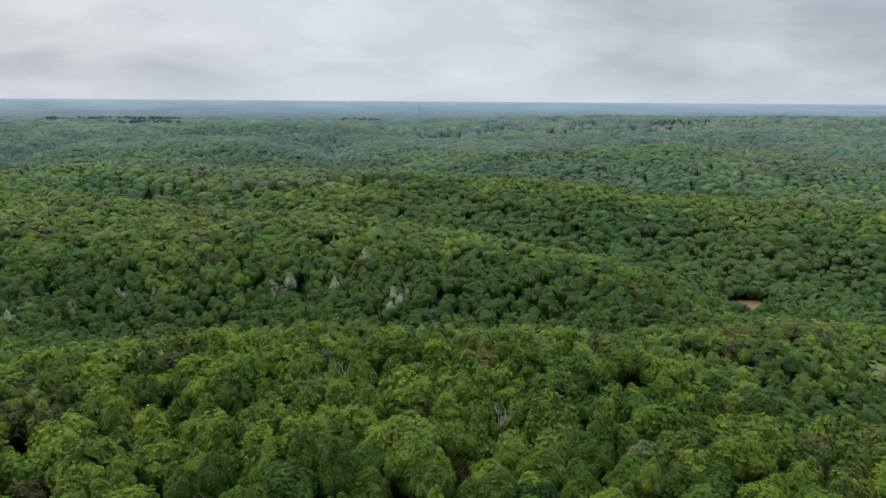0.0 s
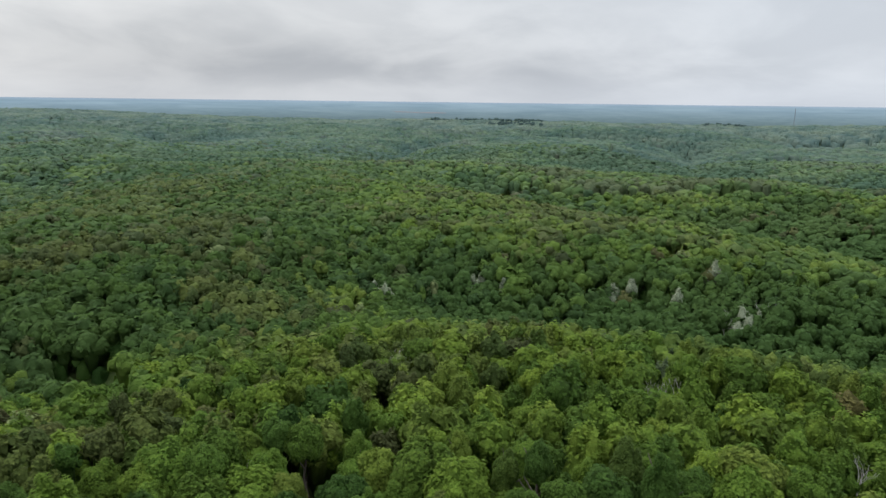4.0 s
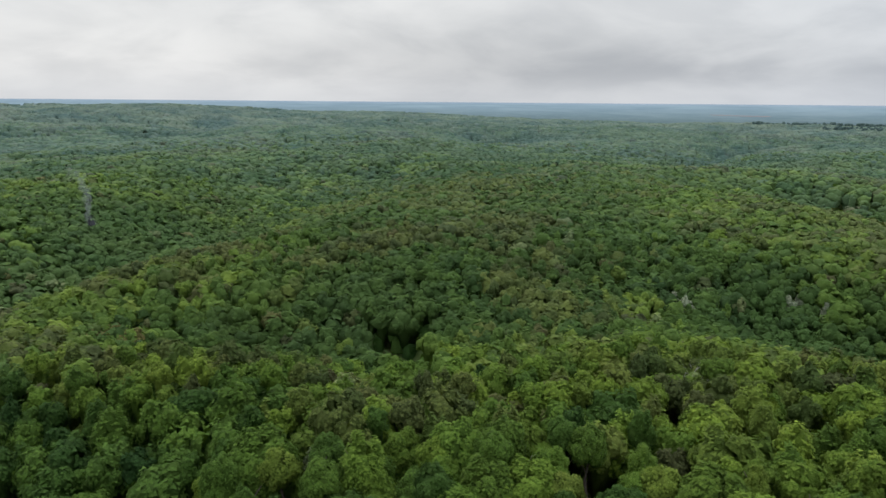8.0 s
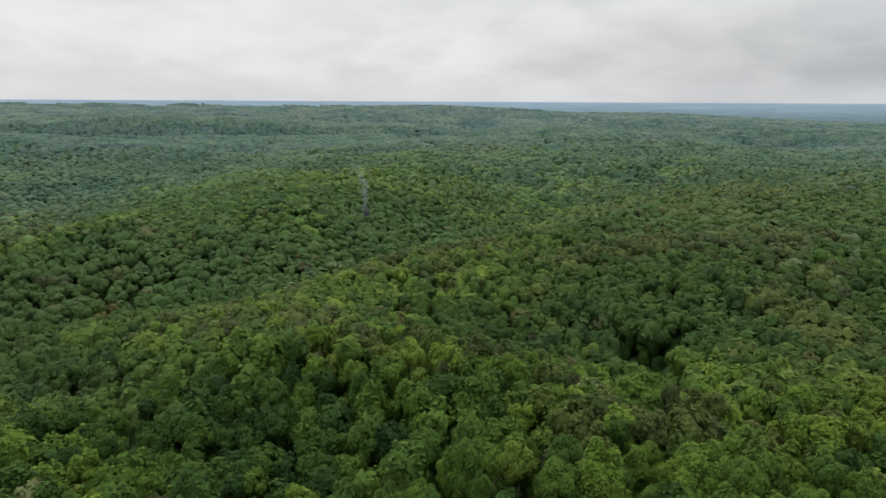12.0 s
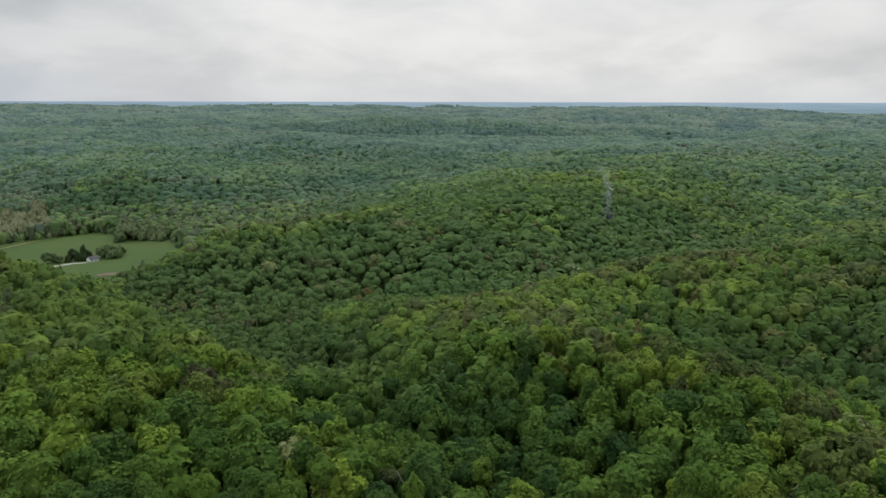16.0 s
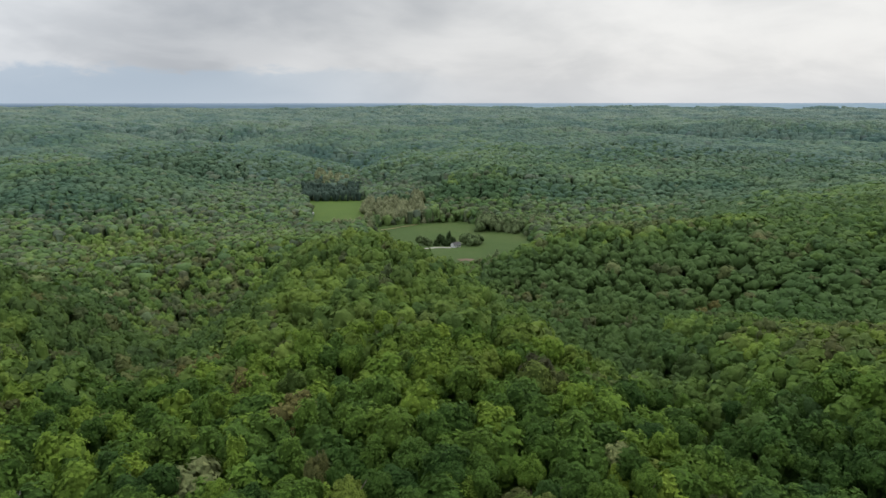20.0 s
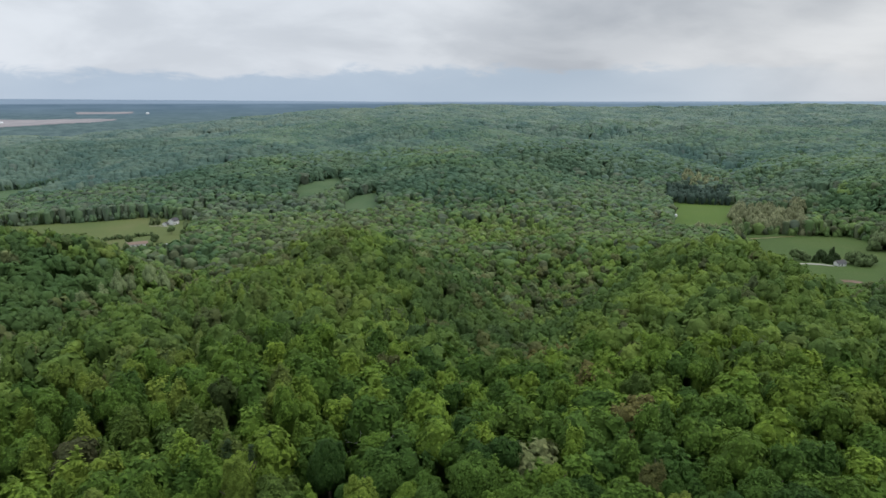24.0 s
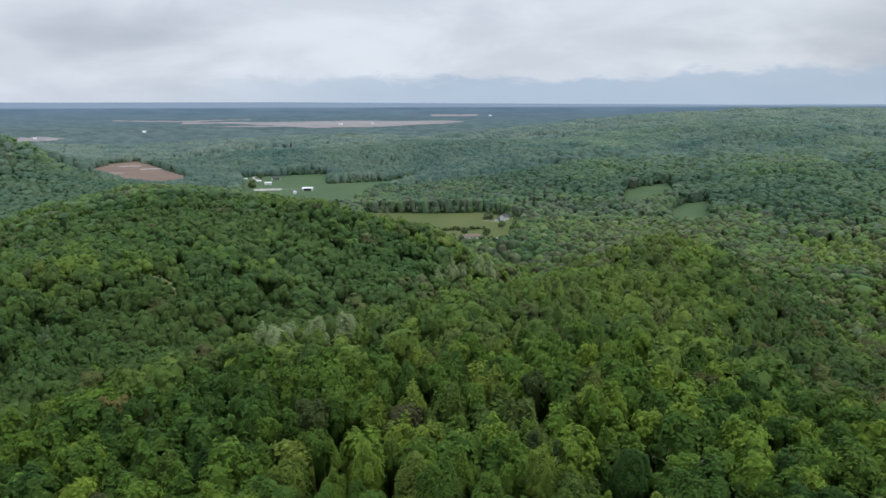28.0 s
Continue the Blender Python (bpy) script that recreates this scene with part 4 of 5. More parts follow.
for key, (_, _, corners) in FIELDS.items():
    if key in ("pond", "clearing"):
        continue
    ends = np.array([spot(*c) for c in corners])
    middle = ends.mean(axis=0)
    for a, b in zip(ends, np.roll(ends, -1, axis=0)):
        n = int(np.hypot(*(b - a)) / 4.2) + 1
        s = gen.uniform(0, 1, n)[:, None]
        p = a + (b - a) * s
        p += (p - middle) / np.linalg.norm(p - middle, axis=1)[:, None] * gen.uniform(-1.0, 7.0, n)[:, None]
        ex.append(p[:, 0])
        ey.append(p[:, 1])
ex, ey = np.concatenate(ex), np.concatenate(ey)
far_edge = np.hypot(ex, ey) > 1000
for mat, mask in ((M_FAR1, ~far_edge), (M_FAR2, far_edge)):
    joined("thicket", (ex[mask], ey[mask]), brow_shapes[:8], mat, gen, "bushy trees leafed to the ground along the edge of a field", 0.72, 0.8, 0.74, 1.25, 0.9)

# single trees nearest to the hovering point
BANDS = (("green", 0.10, 0.44, "deep fresh green broadleaf tree with a rounded crown"),
         ("yellow", 0.38, 0.70, "yellowish green broadleaf tree in young spring leaf"),
         ("olive", 0.68, 0.92, "olive brown tree with leaves just opening"))


TALLS = 3


def leaf_band(name, lo, hi):
    k = foliage("leaves_" + name, True)
    nodes = k.node_tree.nodes
    rand = next(n for n in nodes if n.type == "OBJECT_INFO")
    ramp = next(n for n in nodes if n.type == "VALTORGB")
    m = nodes.new("ShaderNodeMapRange")
    m.inputs[3].default_value, m.inputs[4].default_value = lo, hi
    k.node_tree.links.new(rand.outputs["Random"], m.inputs[0])
    k.node_tree.links.new(m.outputs[0], ramp.inputs[0])
    return k


trunks = [trunk_mesh("trunk", s, 13.0, 0.32, 5) for s in range(3)]
for me in trunks:
    me.materials.append(M_BARK)
kinds = {}
for band, lo, hi, text in BANDS:
    mat = leaf_band(band, lo, hi)
    kinds[band] = []
    for i in range(8):
        style = "tall" if i < TALLS else "round"
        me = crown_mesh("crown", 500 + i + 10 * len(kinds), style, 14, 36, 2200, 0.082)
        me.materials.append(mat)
        kinds[band].append((me, style))


def place_tree(name, m, crown_me, trunk_me, tall, wide, label, group, category="tree"):
    root = new(name)
    root.empty_display_size = 0.5
    root.matrix_basis = m
    t = new("trunk", trunk_me)
    t.parent = root
    s = (tall - wide * 0.5) / 13.0
    t.scale = (s, s, s)
    c = new("crown", crown_me)
    c.parent = root
    c.location = (0, 0, tall - CROWN_TOP[crown_me.name] * wide)
    c.scale = (wide, wide, wide)
    return tagged(root, label, category, group)


CROWN_TOP = {}
leafy = crown_mesh("crown", 77, "round", 14, 90, 6000, 0.05)
leafy.materials.append(kinds["green"][0][0].materials[0])
sparse = {}
for band in kinds:
    sparse[band] = crown_mesh("crown", 78, "round", 9, 0, 260, 0.16)
    sparse[band].materials.append(kinds[band][0][0].materials[0])
for me in (leafy, *sparse.values()):
    CROWN_TOP[me.name] = max(v.co.z for v in me.vertices)
for rows in kinds.values():
    for me, _ in rows:
        CROWN_TOP[me.name] = max(v.co.z for v in me.vertices)

x, y = scatter(0, NEAR, 9.4, gen, True, 0.34)
bx, by = scatter(0, 60, 10.2, gen, False)
x, y = np.concatenate([x, bx]), np.concatenate([y, by])
z, t, tall, wide = stand(x, y, gen)
narrow = upright(x, y)
for i in range(len(x)):
    band = 0 if t[i] < 0.40 else 1 if t[i] < 0.78 else 2
    name, _, _, text = BANDS[band]
    me, style = kinds[name][int(gen.integers(0, TALLS) if gen.uniform() < narrow[i] else gen.integers(TALLS, 8))]
    if math.hypot(x[i], y[i]) < 66:
        me, style = (leafy if math.hypot(x[i], y[i]) < 13 else sparse[name]), "round"
    w = wide[i] * (0.68 if style == "tall" else 0.77)
    place_tree(("broadleaf_tree", "spring_tree", "budding_tree")[band] if style == "round" else ("tall_broadleaf_tree", "tall_spring_tree", "tall_budding_tree")[band], pose(x[i], y[i], z[i], 0, 0, float(gen.uniform(0, 360))), me, trunks[i % 3], tall[i] + (2 if style == "tall" else 0), w,
               text if style == "round" else text.replace("with a rounded crown", "with a tall narrow crown"), "trees on the near ridge")

# ---------------------------------------------------------------- trees that stand out


def foot(az, r, dig=0.0):
    x, y = spot(az, r)
    return x, y, float(ground_level(np.array([x]), np.array([y]))[0]) - dig


def own_crowns(mat, style, count, seed, lobes=8, clumps=16, tufts=340, tuft=0.14):
    out = []
    for i in range(count):
        me = crown_mesh("crown", seed + i, style, lobes, clumps, tufts, tuft)
        me.materials.append(mat)
        CROWN_TOP[me.name] = max(v.co.z for v in me.vertices)
        out.append(me)
    return out


silver = own_crowns(M_SILVER, "tall", 3, 700)
poplar = own_crowns(M_POPLAR, "tall", 3, 705)
bud = own_crowns(M_BUD, "round", 3, 710)
bud_tall = own_crowns(M_CREEK, "tall", 3, 715)
cedar = own_crowns(M_CEDAR, "cone", 3, 720)
bushy = own_crowns(M_CEDAR, "tall", 3, 725)
young = own_crowns(M_SAPLING, "tall", 3, 730)
lively = own_crowns(M_SAPLING, "round", 3, 740)
fresh = own_crowns(M_FIELDTREE, "round", 3, 735)
pick = random.Random(5)


def standing(name, az, r, meshes, tall, wide, label, group=""):
    x, y, z = foot(az, r)
    me = pick.choice(meshes)
    return place_tree(name, pose(x, y, z, 0, 0, pick.uniform(0, 360)), me, pick.choice(trunks), tall * pick.uniform(0.92, 1.08), wide * pick.uniform(0.9, 1.1), label, group)


# silvery poplars and blossoming trees in the hollows
for az, r, tall, wide in ((4.0, 366, 17, 6.5), (3.0, 372, 14, 4.5), (13.8, 380, 17, 3.8), (8.9, 378, 16, 3.6), (6.4, 398, 18, 4.5), (25.0, 386, 15, 4.6), (24.2, 392, 14, 3.8),
                          (22.5, 384, 14, 4.4), (32.2, 372, 15, 5.0), (33.0, 380, 13, 4.2), (12.4, 384, 15, 3.2)):
    standing("silver_tree", az, r, silver, tall + 5, wide + 0.3, "silvery pale tree just coming into leaf", "silvery trees in the hollow")
for az, r, tall, wide in ((186.4, 262, 20, 4.6), (185.4, 266, 19, 4.2), (187.4, 268, 18, 4.0), (180.8, 268, 20, 4.4), (173.2, 548, 18, 4.8), (172.0, 560, 20, 5.0), (171.2, 566, 18, 4.6),
                          (169.8, 580, 21, 5.6), (168.9, 586, 20, 5.4), (174.6, 528, 17, 4.6), (183.2, 264, 19, 4.2)):
    standing("silver_tree", az, r, poplar, tall + 6, wide + 0.9, "silvery pale green poplar among darker trees", "silvery trees in the western hollow")
for az, r in ((94.6, 445), (98.1, 455), (97.2, 462)):
    standing("budding_tree", az, r, bud, 17, 5.0, "grey brown tree with unopened buds", "")
for az, r in ((78.2, 300), (77.0, 306), (79.5, 296), (76.0, 300), (138.0, 262), (137.0, 256), (134.7, 215), (133.6, 210), (131.8, 178), (130.8, 184), (199.0, 222), (198.0, 216), (139.2, 268), (80.6, 308), (60.5, 222), (-3.5, 205)):
    standing("budding_tree", az, r, bud, 20, 5.6, "russet brown tree with leaves just unfolding", "russet trees")
for az, r in ((165.0, 152), (163.2, 149), (161.6, 155), (166.6, 157), (-17.5, 178), (-19.0, 172), (9.0, 226)):
    standing("pine_tree", az, r, cedar, 21, 5.6, "dark green pine with a pointed crown", "dark pines among broadleaf trees")


def bare_tree_mesh(seed, height):
    g = random.Random(seed)
    v, q = [], []

    def grow(a, d, length, rad, depth):
        b = a + d * length
        limb(v, q, a, b, rad, rad * 0.62, 4 if depth < 3 else 3)
        if depth >= 5:
            return
        for _ in range(3 if depth < 2 else 2):
            w = Vector((g.gauss(0, 1), g.gauss(0, 1), g.gauss(0.5, 0.6))).normalized()
            grow(b, (d * 1.1 + w * 0.85).normalized(), length * g.uniform(0.62, 0.82), rad * 0.6, depth + 1)

    grow(Vector((0, 0, -0.5)), Vector((0, 0, 1)), height * 0.32, height * 0.02, 0)
    return mesh_of("branches", np.array(v), None, np.array(q))


bare_meshes = [bare_tree_mesh(s, 19.0) for s in (1, 2, 3)]
for me in bare_meshes:
    me.materials.append(M_TWIG)
for i, (az, r) in enumerate(((10.3, 190), (9.4, 194), (-13.2, 208), (-4.8, 166), (152.7, 162), (53.0, 232), (46.0, 142), (30.8, 214), (4.8, 372), (5.2, 364), (2.4, 376))):
    x, y, z = foot(az, r)
    t = tagged(new("bare_tree", bare_meshes[i % 3]), "leafless grey tree with fine bare twigs", "tree", "bare trees")
    t.matrix_basis = pose(x, y, z, 0, 0, 77 * i)

# ---------------------------------------------------------------- farmland in the valley
for az, r, tall, wide in ((119.1, 800, 11, 4.0), (118.6, 806, 14, 4.4), (118.15, 812, 16, 4.6), (117.8, 806, 12, 4.2), (118.9, 812, 13, 4.4), (118.3, 800, 10, 3.8), (118.0, 800, 9, 3.4)):
    standing("cedar_tree", az, r, bushy, tall, wide, "dark green cedar beside the farmhouse", "cedars round the farmhouse")
for az, r, tall, wide in ((116.95, 808, 14, 5.2), (116.5, 814, 15, 5.6), (116.0, 810, 14, 5.2), (115.6, 818, 11, 4.6), (116.3, 802, 12, 4.8), (115.85, 802, 10, 4.2), (120.5, 800, 13, 4.6), (120.0, 806, 12, 4.0), (119.7, 800, 9, 3.6)):
    standing("farmyard_tree", az, r, fresh, tall, wide, "round dark green tree in the farmyard", "farmyard trees")
for az, r, tall, wide in ((114.9, 708, 12, 2.6), (114.2, 724, 13, 3.4), (114.5, 716, 9, 2.2)):
    standing("young_tree", az, r, young, tall, wide, "thin young tree in the pasture", "trees in the pasture")
for i in range(84):
    u, w = pick.random(), pick.random() ** 1.3
    standing("creekside_tree", 124.9 - 5.0 * u, 938 + 24 * min(1, 1.4 * u) + 150 * w, bud_tall, pick.uniform(17, 27), pick.uniform(5.6, 8.0),
             "pale tan tree in bud along the creek", "creekside trees between the fields")
for i in range(16):
    standing("creekside_tree", 126.2 + 2.6 * pick.random(), 1312 + 60 * pick.random(), bud_tall, pick.uniform(22, 30), pick.uniform(6.5, 8.5),
             "pale tan tree in bud behind dark pines", "pale trees behind the pines")
for i in range(16):
    standing("edge_tree", 127.2 - 2.9 * i / 15 + pick.uniform(-0.1, 0.1), pick.uniform(872, 892), young if i % 2 else bud_tall, pick.uniform(17, 23), 4.6,
             "thin pale green tree at the edge of the crop field", "trees along the crop field")
for i in range(40):
    u = i / 39
    standing("field_tree", 115.7 - 5.2 * u + pick.uniform(-0.15, 0.15), 890 + 8 * math.sin(u * 9) + pick.uniform(-6, 24), (fresh, young, lively)[i % 3] if u < 0.7 else bud_tall if i % 2 else lively,
             pick.uniform(14, 21), 6.6, "dense green tree in a copse at the pasture's edge", "copse in the pasture")
for i in range(30):
    u = i / 29
    standing("hedge_bush", 174.6 - 5.2 * u, 905 + 26 * u + pick.uniform(-3, 3), fresh if i % 3 else cedar, pick.uniform(3.0, 7.5), pick.uniform(1.8, 3.4), "dark green bush along a field fence", "hedge below the hay field")
for az, r, tall, wide in ((171.0, 880, 13, 4.4), (169.2, 884, 11, 4.6), (168.0, 930, 12, 4.2), (166.9, 960, 15, 4.8), (166.2, 985, 17, 5.0), (168.9, 1005, 14, 4.6), (169.3, 1012, 12, 4.2),
                          (171.2, 846, 9, 4.2), (170.2, 842, 7, 3.6), (169.6, 846, 8, 3.8), (168.9, 838, 9, 4.0), (172.0, 850, 10, 4.4), (167.2, 925, 8, 3.4), (166.5, 935, 9, 3.8), (165.6, 960, 14, 4.6)):
    standing("yard_tree", az, r, fresh if r < 950 else young, tall, wide, "green tree in a farmhouse yard", "trees round the white house")
for az, r, tall, wide in ((187.6, 1470, 17, 8.0), (189.5, 1540, 14, 6.0), (188.6, 1500, 13, 6.0), (186.9, 1640, 15, 5.5)):
    standing("yard_tree", az, r, fresh, tall, wide, "broad green tree beside the farm sheds", "trees round the farm sheds")


def box(bm, x0, x1, y0, y1, z0, z1):
    v = [bm.verts.new(p) for p in ((x0, y0, z0), (x1, y0, z0), (x1, y1, z0), (x0, y1, z0), (x0, y0, z1), (x1, y0, z1), (x1, y1, z1), (x0, y1, z1))]
    for f in ((0, 3, 2, 1), (4, 5, 6, 7), (0, 1, 5, 4), (1, 2, 6, 5), (2, 3, 7, 6), (3, 0, 4, 7)):
        bm.faces.new([v[i] for i in f])
    return bm


def boxed(*dims):
    return box(bmesh.new(), *dims)


def gable_walls(length, depth, eaves, ridge):
    bm = bmesh.new()
    a, b = length / 2, depth / 2
    ring = [(-b, 0), (b, 0), (b, eaves), (0, ridge), (-b, eaves)]
    lo = [bm.verts.new((-a, y, z)) for y, z in ring]
    hi = [bm.verts.new((a, y, z)) for y, z in ring]
    bm.faces.new(lo[::-1])
    bm.faces.new(hi)
    for i in range(5):
        j = (i + 1) % 5
        bm.faces.new((lo[i], lo[j], hi[j], hi[i]))
    return bm


def roof_slab(length, depth, eaves, ridge, side, over=0.5, thick=0.18):
    bm = bmesh.new()
    a, b = length / 2 + over, depth / 2
    k = (ridge - eaves) / b
    y1 = b + over
    pts = [(0, ridge + 0.05), (y1, eaves - over * k + 0.05), (y1, eaves - over * k + 0.05 + thick), (0, ridge + 0.05 + thick)]
    lo = [bm.verts.new((-a, y * side, z)) for y, z in pts]
    hi = [bm.verts.new((a, y * side, z)) for y, z in pts]
    bm.faces.new(lo)
    bm.faces.new(hi[::-1])
    for i in range(4):
        j = (i + 1) % 4
        bm.faces.new((lo[i], hi[i], hi[j], lo[j]))
    bmesh.ops.recalc_face_normals(bm, faces=bm.faces)
    return bm


def building(name, az, r, turn, length, depth, eaves, ridge, roof_mat, label, windows=4, storeys=1, door=True, chimney=False, bays=0, wall_mat=None):
    """A gabled building with walls, two roof slopes, windows, a door and, for a shed, open bays drawn as dark panels.
    """
    x, y, z = foot(az, r)
    root = tagged(new(name), label, "house" if windows else "shed")
    root.matrix_basis = pose(x, y, z + 0.6, 0, 0, az + turn)
    wall = part("wall", gable_walls(length, depth, eaves, ridge), wall_mat or M_WALL, root)
    part("foundation", boxed(-length / 2 - 0.06, length / 2 + 0.06, -depth / 2 - 0.06, depth / 2 + 0.06, -1.2, 0.25), M_GRAVEL, root, "grey concrete foundation")
    for side in (-1, 1):
        part("roof", roof_slab(length, depth, eaves, ridge, side), roof_mat, root)
    for face in (-1, 1):
        y0 = face * depth / 2
        for s in range(storeys):
            for i in range(windows):
                wx = (i + 0.5) / windows * length - length / 2 + (0.35 if door and i == windows // 2 and s == 0 else 0)
                if door and face < 0 and s == 0 and i == windows // 2:
                    continue
                wz = 1.0 + s * 2.7
                w = part("window", boxed(wx - 0.6, wx + 0.6, y0 - 0.06, y0 + 0.06, wz, wz + 1.4), M_WALL, root, "white window frame")
                part("pane", boxed(wx - 0.48, wx + 0.48, y0 - 0.08, y0 + 0.08, wz + 0.1, wz + 1.3), M_GLASS, w, "dark window pane")
    if door:
        wx = 0.0
        part("door", boxed(wx - 0.5, wx + 0.5, -depth / 2 - 0.07, -depth / 2 + 0.05, 0.25, 2.3), M_DARKROOF, root, "dark entrance door")
    if chimney:
        part("chimney", boxed(length * 0.25 - 0.4, length * 0.25 + 0.4, 0.2, 1.0, ridge - 1.2, ridge + 1.1), M_BROWNROOF, root, "brick chimney")
    for i in range(bays):
        wx = (i + 0.5) / bays * length * 0.8 - length * 0.4
        # A near-black panel on the wall paints the shade inside the opening.
        part("doorway", boxed(wx - length * 0.8 / bays * 0.42, wx + length * 0.8 / bays * 0.42, -depth / 2 - 0.08, -depth / 2 + 0.05, 0.2, eaves - 0.5), M_BLACK, root, "dark panel painted as an open doorway")
    return root


building("farmhouse", 167.8, 1002, 52, 11.5, 8.5, 5.6, 8.6, M_DARKROOF, "two-storey white farmhouse with a dark gabled roof", 4, 2, True, True)
building("lean_to", 168.35, 1000, 52, 6.5, 6.0, 2.8, 4.4, M_DARKROOF, "low white wing with a dark roof beside the farmhouse", 2)
building("ranch_house", 170.5, 866, 8, 23, 9.5, 2.9, 5.0, M_BROWNROOF, "long low house with a brown shingle roof", 5)
building("camper_shed", 168.1, 850, -6, 11, 3.4, 2.7, 3.2, M_WHITEROOF, "long white trailer with a pale roof", 3, 1, False)
building("barn", 183.4, 1396, -4, 20, 10, 4.6, 6.6, M_WHITEROOF, "long white metal barn with a dark panel painted as an open doorway", 0, 1, False, False, 1)
building("shed", 186.4, 1520, 3, 14, 9, 4.0, 5.8, M_WHITEROOF, "white metal farm shed on a gravel yard", 0, 1, True)
building("machine_shed", 185.8, 1612, 6, 18, 10, 4.4, 6.4, M_DARKROOF, "machine shed with a dark roof and open bays", 0, 1, False, False, 3)
building("small_shed", 187.1, 1580, 20, 9, 6, 2.8, 4.2, M_WHITEROOF, "small white farm shed", 2)
building("small_shed", 188.1, 1634, 12, 8, 5, 2.6, 3.8, M_WHITEROOF, "small white shed beside the lane", 2)
building("field_shed", 129.0, 1052, 30, 5, 4, 2.6, 3.6, M_WHITEROOF, "small white shed at the edge of a crop field", 0, 1, True)
building("cottage", 117.55, 795, 35, 9, 7, 3.2, 5.6, M_DARKROOF, "small white cottage among dark cedars", 3, 1, True, True)
building("far_barn", 193.7, 2480, 10, 18, 10, 5, 8, M_WHITEROOF, "distant long white barn", 0, 1, True)


def grain_bin(az, r, rad, high):
    x, y, z = foot(az, r)
    root = tagged(new("grain_bin"), "round white metal grain bin with a conical roof", "grain bin")
    root.matrix_basis = pose(x, y, z + 0.5, 0, 0, 0)
    bm = bmesh.new()
    bmesh.ops.create_cone(bm, cap_ends=True, segments=20, radius1=rad, radius2=rad, depth=high, matrix=Matrix.Translation((0, 0, high / 2)))
    part("drum", bm, M_WHITEROOF, root)
    bm = bmesh.new()
    bmesh.ops.create_cone(bm, cap_ends=True, segments=20, radius1=rad * 1.06, radius2=rad * 0.12, depth=rad * 0.6, matrix=Matrix.Translation((0, 0, high + rad * 0.3)))
    part("roof", bm, M_TIN, root)
    bm = bmesh.new()
    bmesh.ops.create_cone(bm, cap_ends=True, segments=10, radius1=rad * 0.14, radius2=rad * 0.1, depth=0.5, matrix=Matrix.Translation((0, 0, high + rad * 0.6 + 0.2)))
    part("cap", bm, M_STEEL, root)


grain_bin(184.4, 1342, 3.4, 5.0)


def strip(name, line, width, material, label, category, lift=1.15):
    """A lane or bank along a plan line of (bearing, distance) points, laid on the ground."""
    pts = [Vector((*spot(a, r), 0)) for a, r in line]
    fine = []
    for a, b in zip(pts[:-1], pts[1:]):
        n = max(2, int((b - a).length / 5))
        fine += [a.lerp(b, i / n) for i in range(n)]
    fine.append(pts[-1])
    v, q = [], []
    for i, p in enumerate(fine):
        d = (fine[min(i + 1, len(fine) - 1)] - fine[max(i - 1, 0)]).normalized()
        s = Vector((-d.y, d.x, 0)) * width / 2 * pick.uniform(0.8, 1.2)
        for e in (p - s, p + s):
            v.append((e.x, e.y, float(ground_level(np.array([e.x]), np.array([e.y]))[0]) + lift))
    for i in range(len(fine) - 1):
        q.append((2 * i, 2 * i + 1, 2 * i + 3, 2 * i + 2))
    ob = new(name, smooth(mesh_of(name, np.array(v), None, np.array(q))))
    ob.data.materials.append(material)
    return tagged(ob, label, category, kind="structure")


strip("road_farm_lane", [(121.2, 772), (120.0, 782), (118.9, 790), (117.9, 789)], 5, M_GRAVEL, "pale gravel lane into the farmyard", "lane")
strip("road_pasture_track", [(115.6, 680), (114.9, 686), (114.0, 696)], 4, M_GRAVEL, "pale dirt track through the pasture", "track")
strip("ground_dirt_patch", [(117.3, 724), (116.7, 727), (116.1, 724)], 9, M_SOIL, "churned brown bare soil in the pasture", "bare soil")
strip("ground_creek_bank", [(123.6, 905), (122.4, 922), (121.4, 938), (120.6, 946)], 2.5, M_MUD, "brown bank of a narrow creek", "creek bank")
strip("road_yard", [(187.5, 1424), (186.4, 1426), (185.4, 1424)], 34, M_GRAVEL, "pale gravel farm yard", "yard")
strip("road_yard_lane", [(185.4, 1426), (184.0, 1420), (182.8, 1436)], 3.5, M_GRAVEL, "pale gravel lane past the barn", "lane")
strip("road_valley", [(189.4, 1380), (189.0, 1430), (188.4, 1500)], 9, M_GRAVEL, "pale gravel road into the valley", "road")
strip("road_hill_lane", [(187.1, 1600), (187.5, 1670), (187.3, 1700), (187.8, 1760)], 6, M_GRAVEL, "pale lane winding up from the sheds", "lane")
strip("road_house_lane", [(168.2, 985), (168.8, 996), (169.5, 1000)], 3, M_GRAVEL, "pale lane to the white farmhouse", "lane")
# Pale gravel-coloured streaks across the ploughed field.
for a, r0, w in ((194.0, 1980, 22), (195.4, 2080, 18), (196.6, 1900, 12)):
    strip("ground_puddle", [(a, r0), (a + 0.8, r0 + 14), (a + 1.5, r0 + 6)], w, M_GRAVEL, "pale wet patch on the ploughed soil", "wet patch", 1.3)


def far_spot(az, r):
    x, y = spot(az, r)
    return x, y, float(far_level(np.array([x]), np.array([y]))[0])


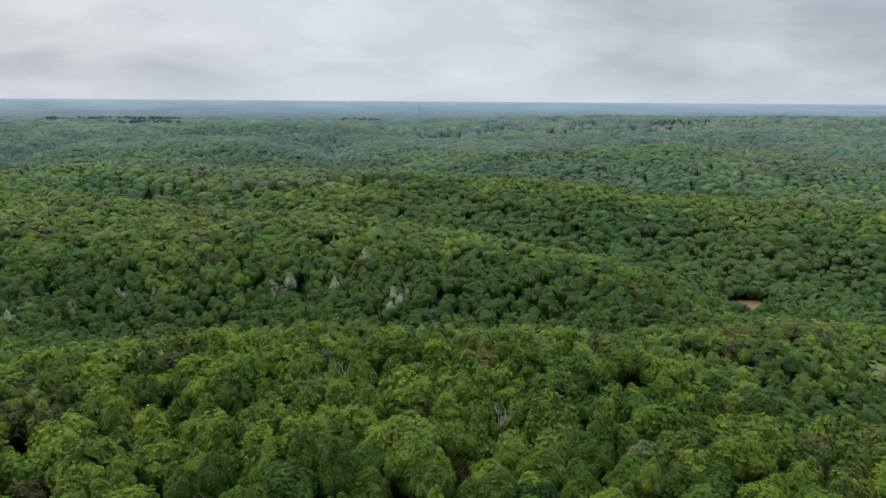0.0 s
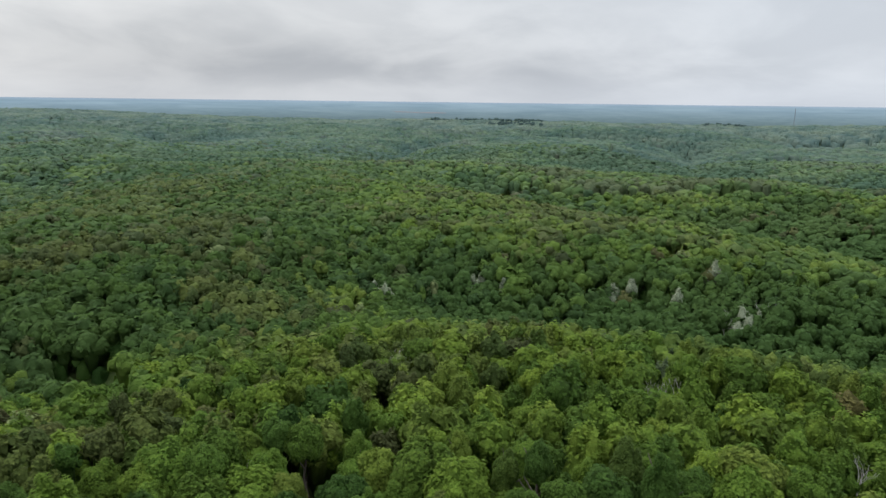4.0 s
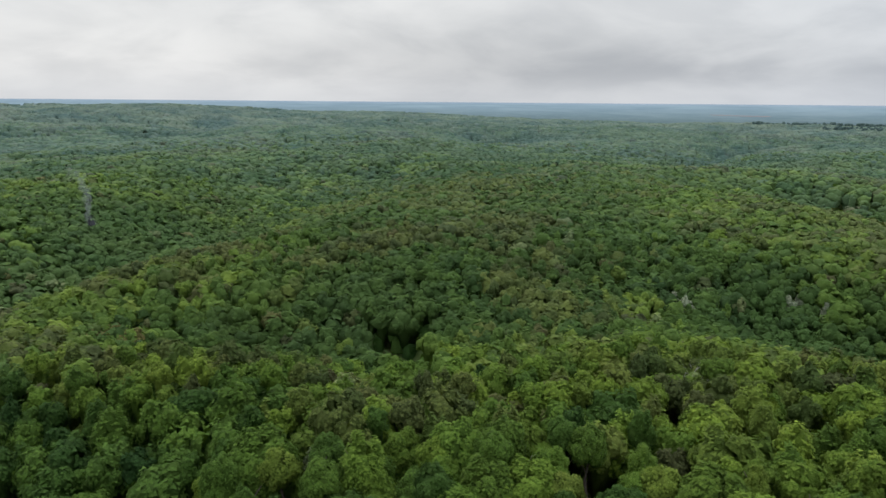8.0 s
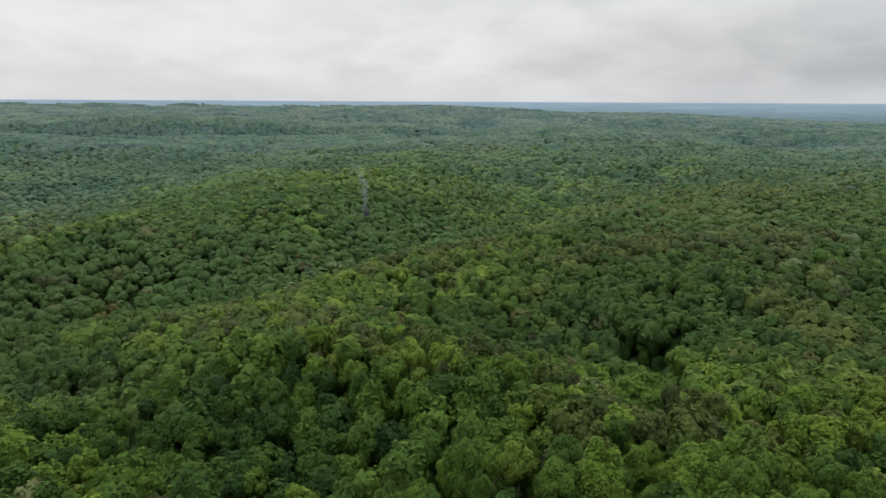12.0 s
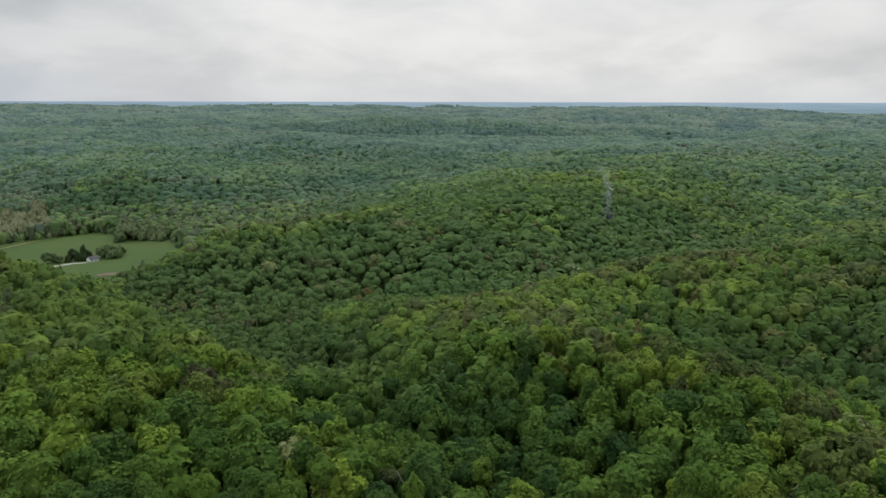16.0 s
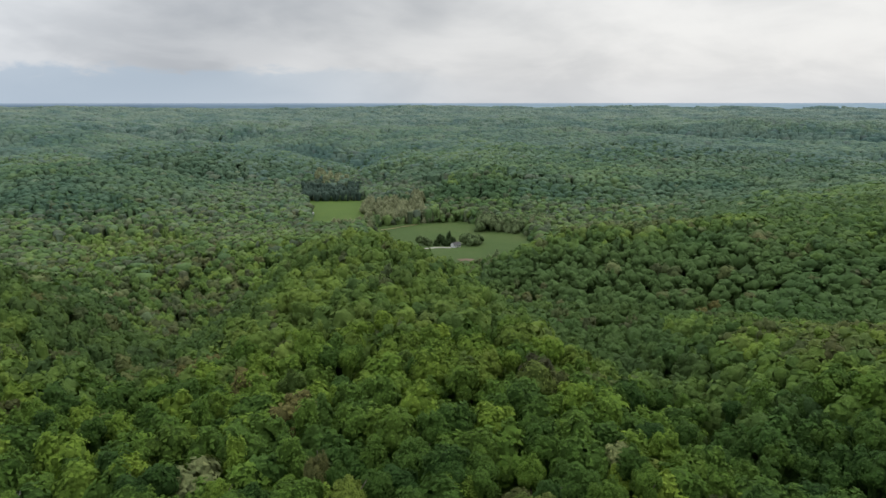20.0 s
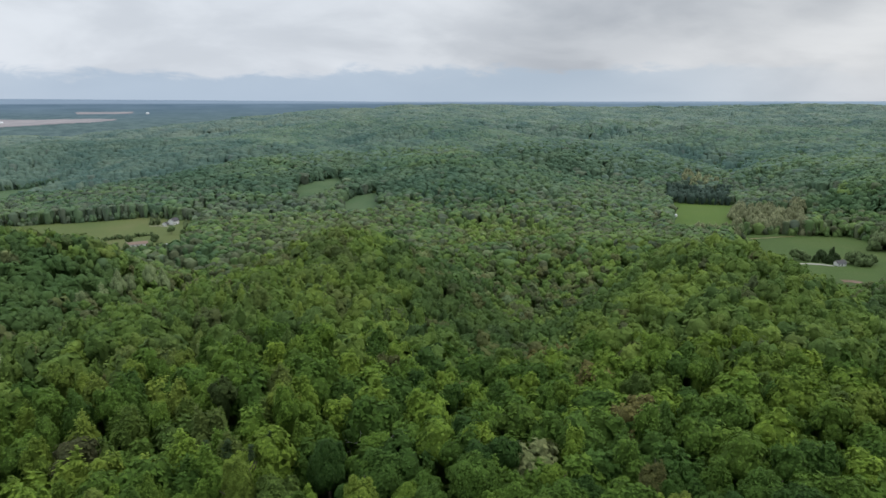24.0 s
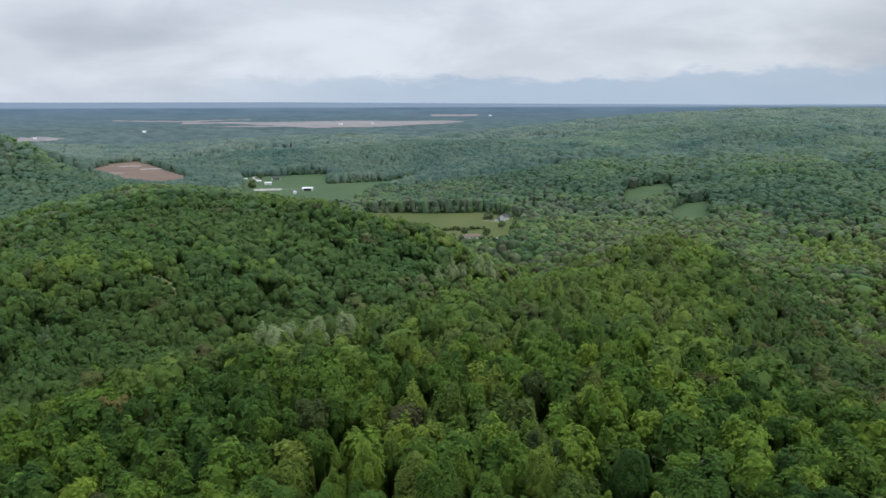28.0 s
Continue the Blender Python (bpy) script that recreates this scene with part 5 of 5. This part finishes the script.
for az, r, length in ((180.7, 3350, 20), (178.2, 3380, 12), (169.0, 3745, 14), (195.0, 3185, 14), (202.0, 3030, 12)):
    x, y, z = far_spot(az, r)
    root = tagged(new("far_shed"), "distant white farm building on the plain", "shed", "white buildings on the plain")
    root.matrix_basis = pose(x, y, z + 1.0, 0, 0, az)
    part("wall", gable_walls(length, length * 0.5, 5, 8), M_WALL, root)
    for side in (-1, 1):
        part("roof", roof_slab(length, length * 0.5, 5, 8, side), M_WHITEROOF, root)


# ---------------------------------------------------------------- radio mast, far pines, smoke
def radio_mast(az, r, high):
    x, y, z = foot(az, r)
    root = tagged(new("radio_mast"), "tall grey lattice radio mast on a wooded ridge", "mast")
    root.matrix_basis = pose(x, y, z, 0, 0, 20)
    corners = [(1.5 * math.cos(t), 1.5 * math.sin(t)) for t in (0, 2.094, 4.189)]
    for cx, cy in corners:
        v, q = [], []
        limb(v, q, (cx, cy, -1), (cx * 0.6, cy * 0.6, high), 0.34, 0.26, 5)
        part("leg", mesh_of("leg", np.array(v), None, np.array(q)), M_STEEL, root)
    n = 16
    for k in range(n):
        v, q = [], []
        h0, h1 = high * k / n, high * (k + 1) / n
        for i in range(3):
            a, b = corners[i], corners[(i + 1) % 3]
            s0, s1 = 1 - 0.4 * h0 / high, 1 - 0.4 * h1 / high
            limb(v, q, (a[0] * s0, a[1] * s0, h0), (b[0] * s1, b[1] * s1, h1), 0.14, 0.14, 3)
        part("brace", mesh_of("brace", np.array(v), None, np.array(q)), M_STEEL, root)
    v, q = [], []
    limb(v, q, (0, 0, high), (0, 0, high + 8), 0.2, 0.1, 5)
    part("antenna", mesh_of("antenna", np.array(v), None, np.array(q)), M_STEEL, root)


radio_mast(2.0, 2660, 74)

# dark pine plantations: on the far ridge, and behind the crop field


def pine_stand(name, blocks, colour, label):
    px, py = [], []
    for az0, az1, r0, r1, n in blocks:
        for _ in range(n):
            qx, qy = spot(pick.uniform(az0, az1), pick.uniform(r0, r1))
            px.append(qx)
            py.append(qy)
    shapes = [dome(410 + i, 5, ((0.55, 0.55), (0.9, -0.1), (0.7, -0.6)), 10, 0.35) for i in range(6)]
    joined(name, (np.array(px), np.array(py)), shapes, plain(name + "_needles", colour, 0.8, 0.1, 0, 0.4, 0.4), gen, label, 0.8, 0.6, 1.1)


# The ridge pines' needle colour is paler and bluer, with haze painted in.
pine_stand("pine_ridge", ((19.6, 28.6, 2690, 2740, 170), (20.0, 24.0, 2520, 2580, 60), (5.0, 8.0, 2640, 2680, 50), (-20.0, -15.5, 2250, 2290, 50)), (0.058, 0.092, 0.082), "pine plantation on the far ridge, paled and blued for haze")
pine_stand("pine_woods", ((125.2, 129.8, 1190, 1296, 190),), (0.034, 0.056, 0.040), "dark pine plantation behind the crop field")


def smoke_material():
    k = Mat("thin_smoke")
    n = k.noise(0.09, 4, 0.6, 0.6, (1, 1, 0.5))
    clear = k.node("ShaderNodeBsdfTransparent")
    haze = k.node("ShaderNodeBsdfDiffuse")
    haze.inputs[0].default_value = (0.55, 0.58, 0.60, 1)
    both = k.node("ShaderNodeMixShader")
    k.link(k.range(n, 0.32, 0.68, 0.008, 0.08), both.inputs[0])
    k.link(clear.outputs[0], both.inputs[1])
    k.link(haze.outputs[0], both.inputs[2])
    k.link(both.outputs[0], k.t.nodes["Material Output"].inputs[0])
    return k.m


def puffs(name, line, count, seed):
    """Many small thin puffs strung along a line of (x, y, z, radius, spread)."""
    g = np.random.default_rng(seed)
    ball, f = icosphere(2)
    vs, fs = [], []
    for i in range(count):
        u = g.uniform(0, len(line) - 1.001)
        k = int(u)
        a = np.array(line[k]) + (np.array(line[k + 1]) - np.array(line[k])) * (u - k)
        c = a[:3] + g.normal(size=3) * a[4] * np.array((1, 0.6, 0.6))
        bend = 1 + 0.25 * np.sin(ball @ g.normal(size=3) * 3)[:, None]
        vs.append(ball * bend * a[3] * g.uniform(0.6, 1.3) * np.array((1, 1, 1.5)) + c)
        fs.append(f + i * len(ball))
    return smooth(mesh_of(name, np.concatenate(vs), np.concatenate(fs)))


M_SMOKE = smoke_material()
sx0, sy0, _ = foot(78.1, 600)
smoke = tagged(new("smoke"), "thin pale smoke rising from the woods", "smoke")
smoke.matrix_basis = pose(sx0, sy0, 72, 0, 0, 78)
part("column", puffs("column", [(3.0, 0, -2, 3.0, 1.4), (2.4, 0, 10, 2.6, 1.1), (0.4, 0, 22, 2.3, 1.0), (1.6, 0, 34, 2.1, 1.1), (-1.2, 0, 44, 1.9, 1.4), (-5.0, 0, 54, 1.6, 1.8)], 44, 61), M_SMOKE, smoke)
part("drift", puffs("drift", [(0, 0, 10, 1.8, 1.5), (-14, 2, 12, 2.8, 3.0), (-30, -2, 8, 3.6, 4.0), (-48, 0, 4, 3.8, 4.5), (-70, 0, 0, 3.4, 5.0)], 40, 62), M_SMOKE, smoke)
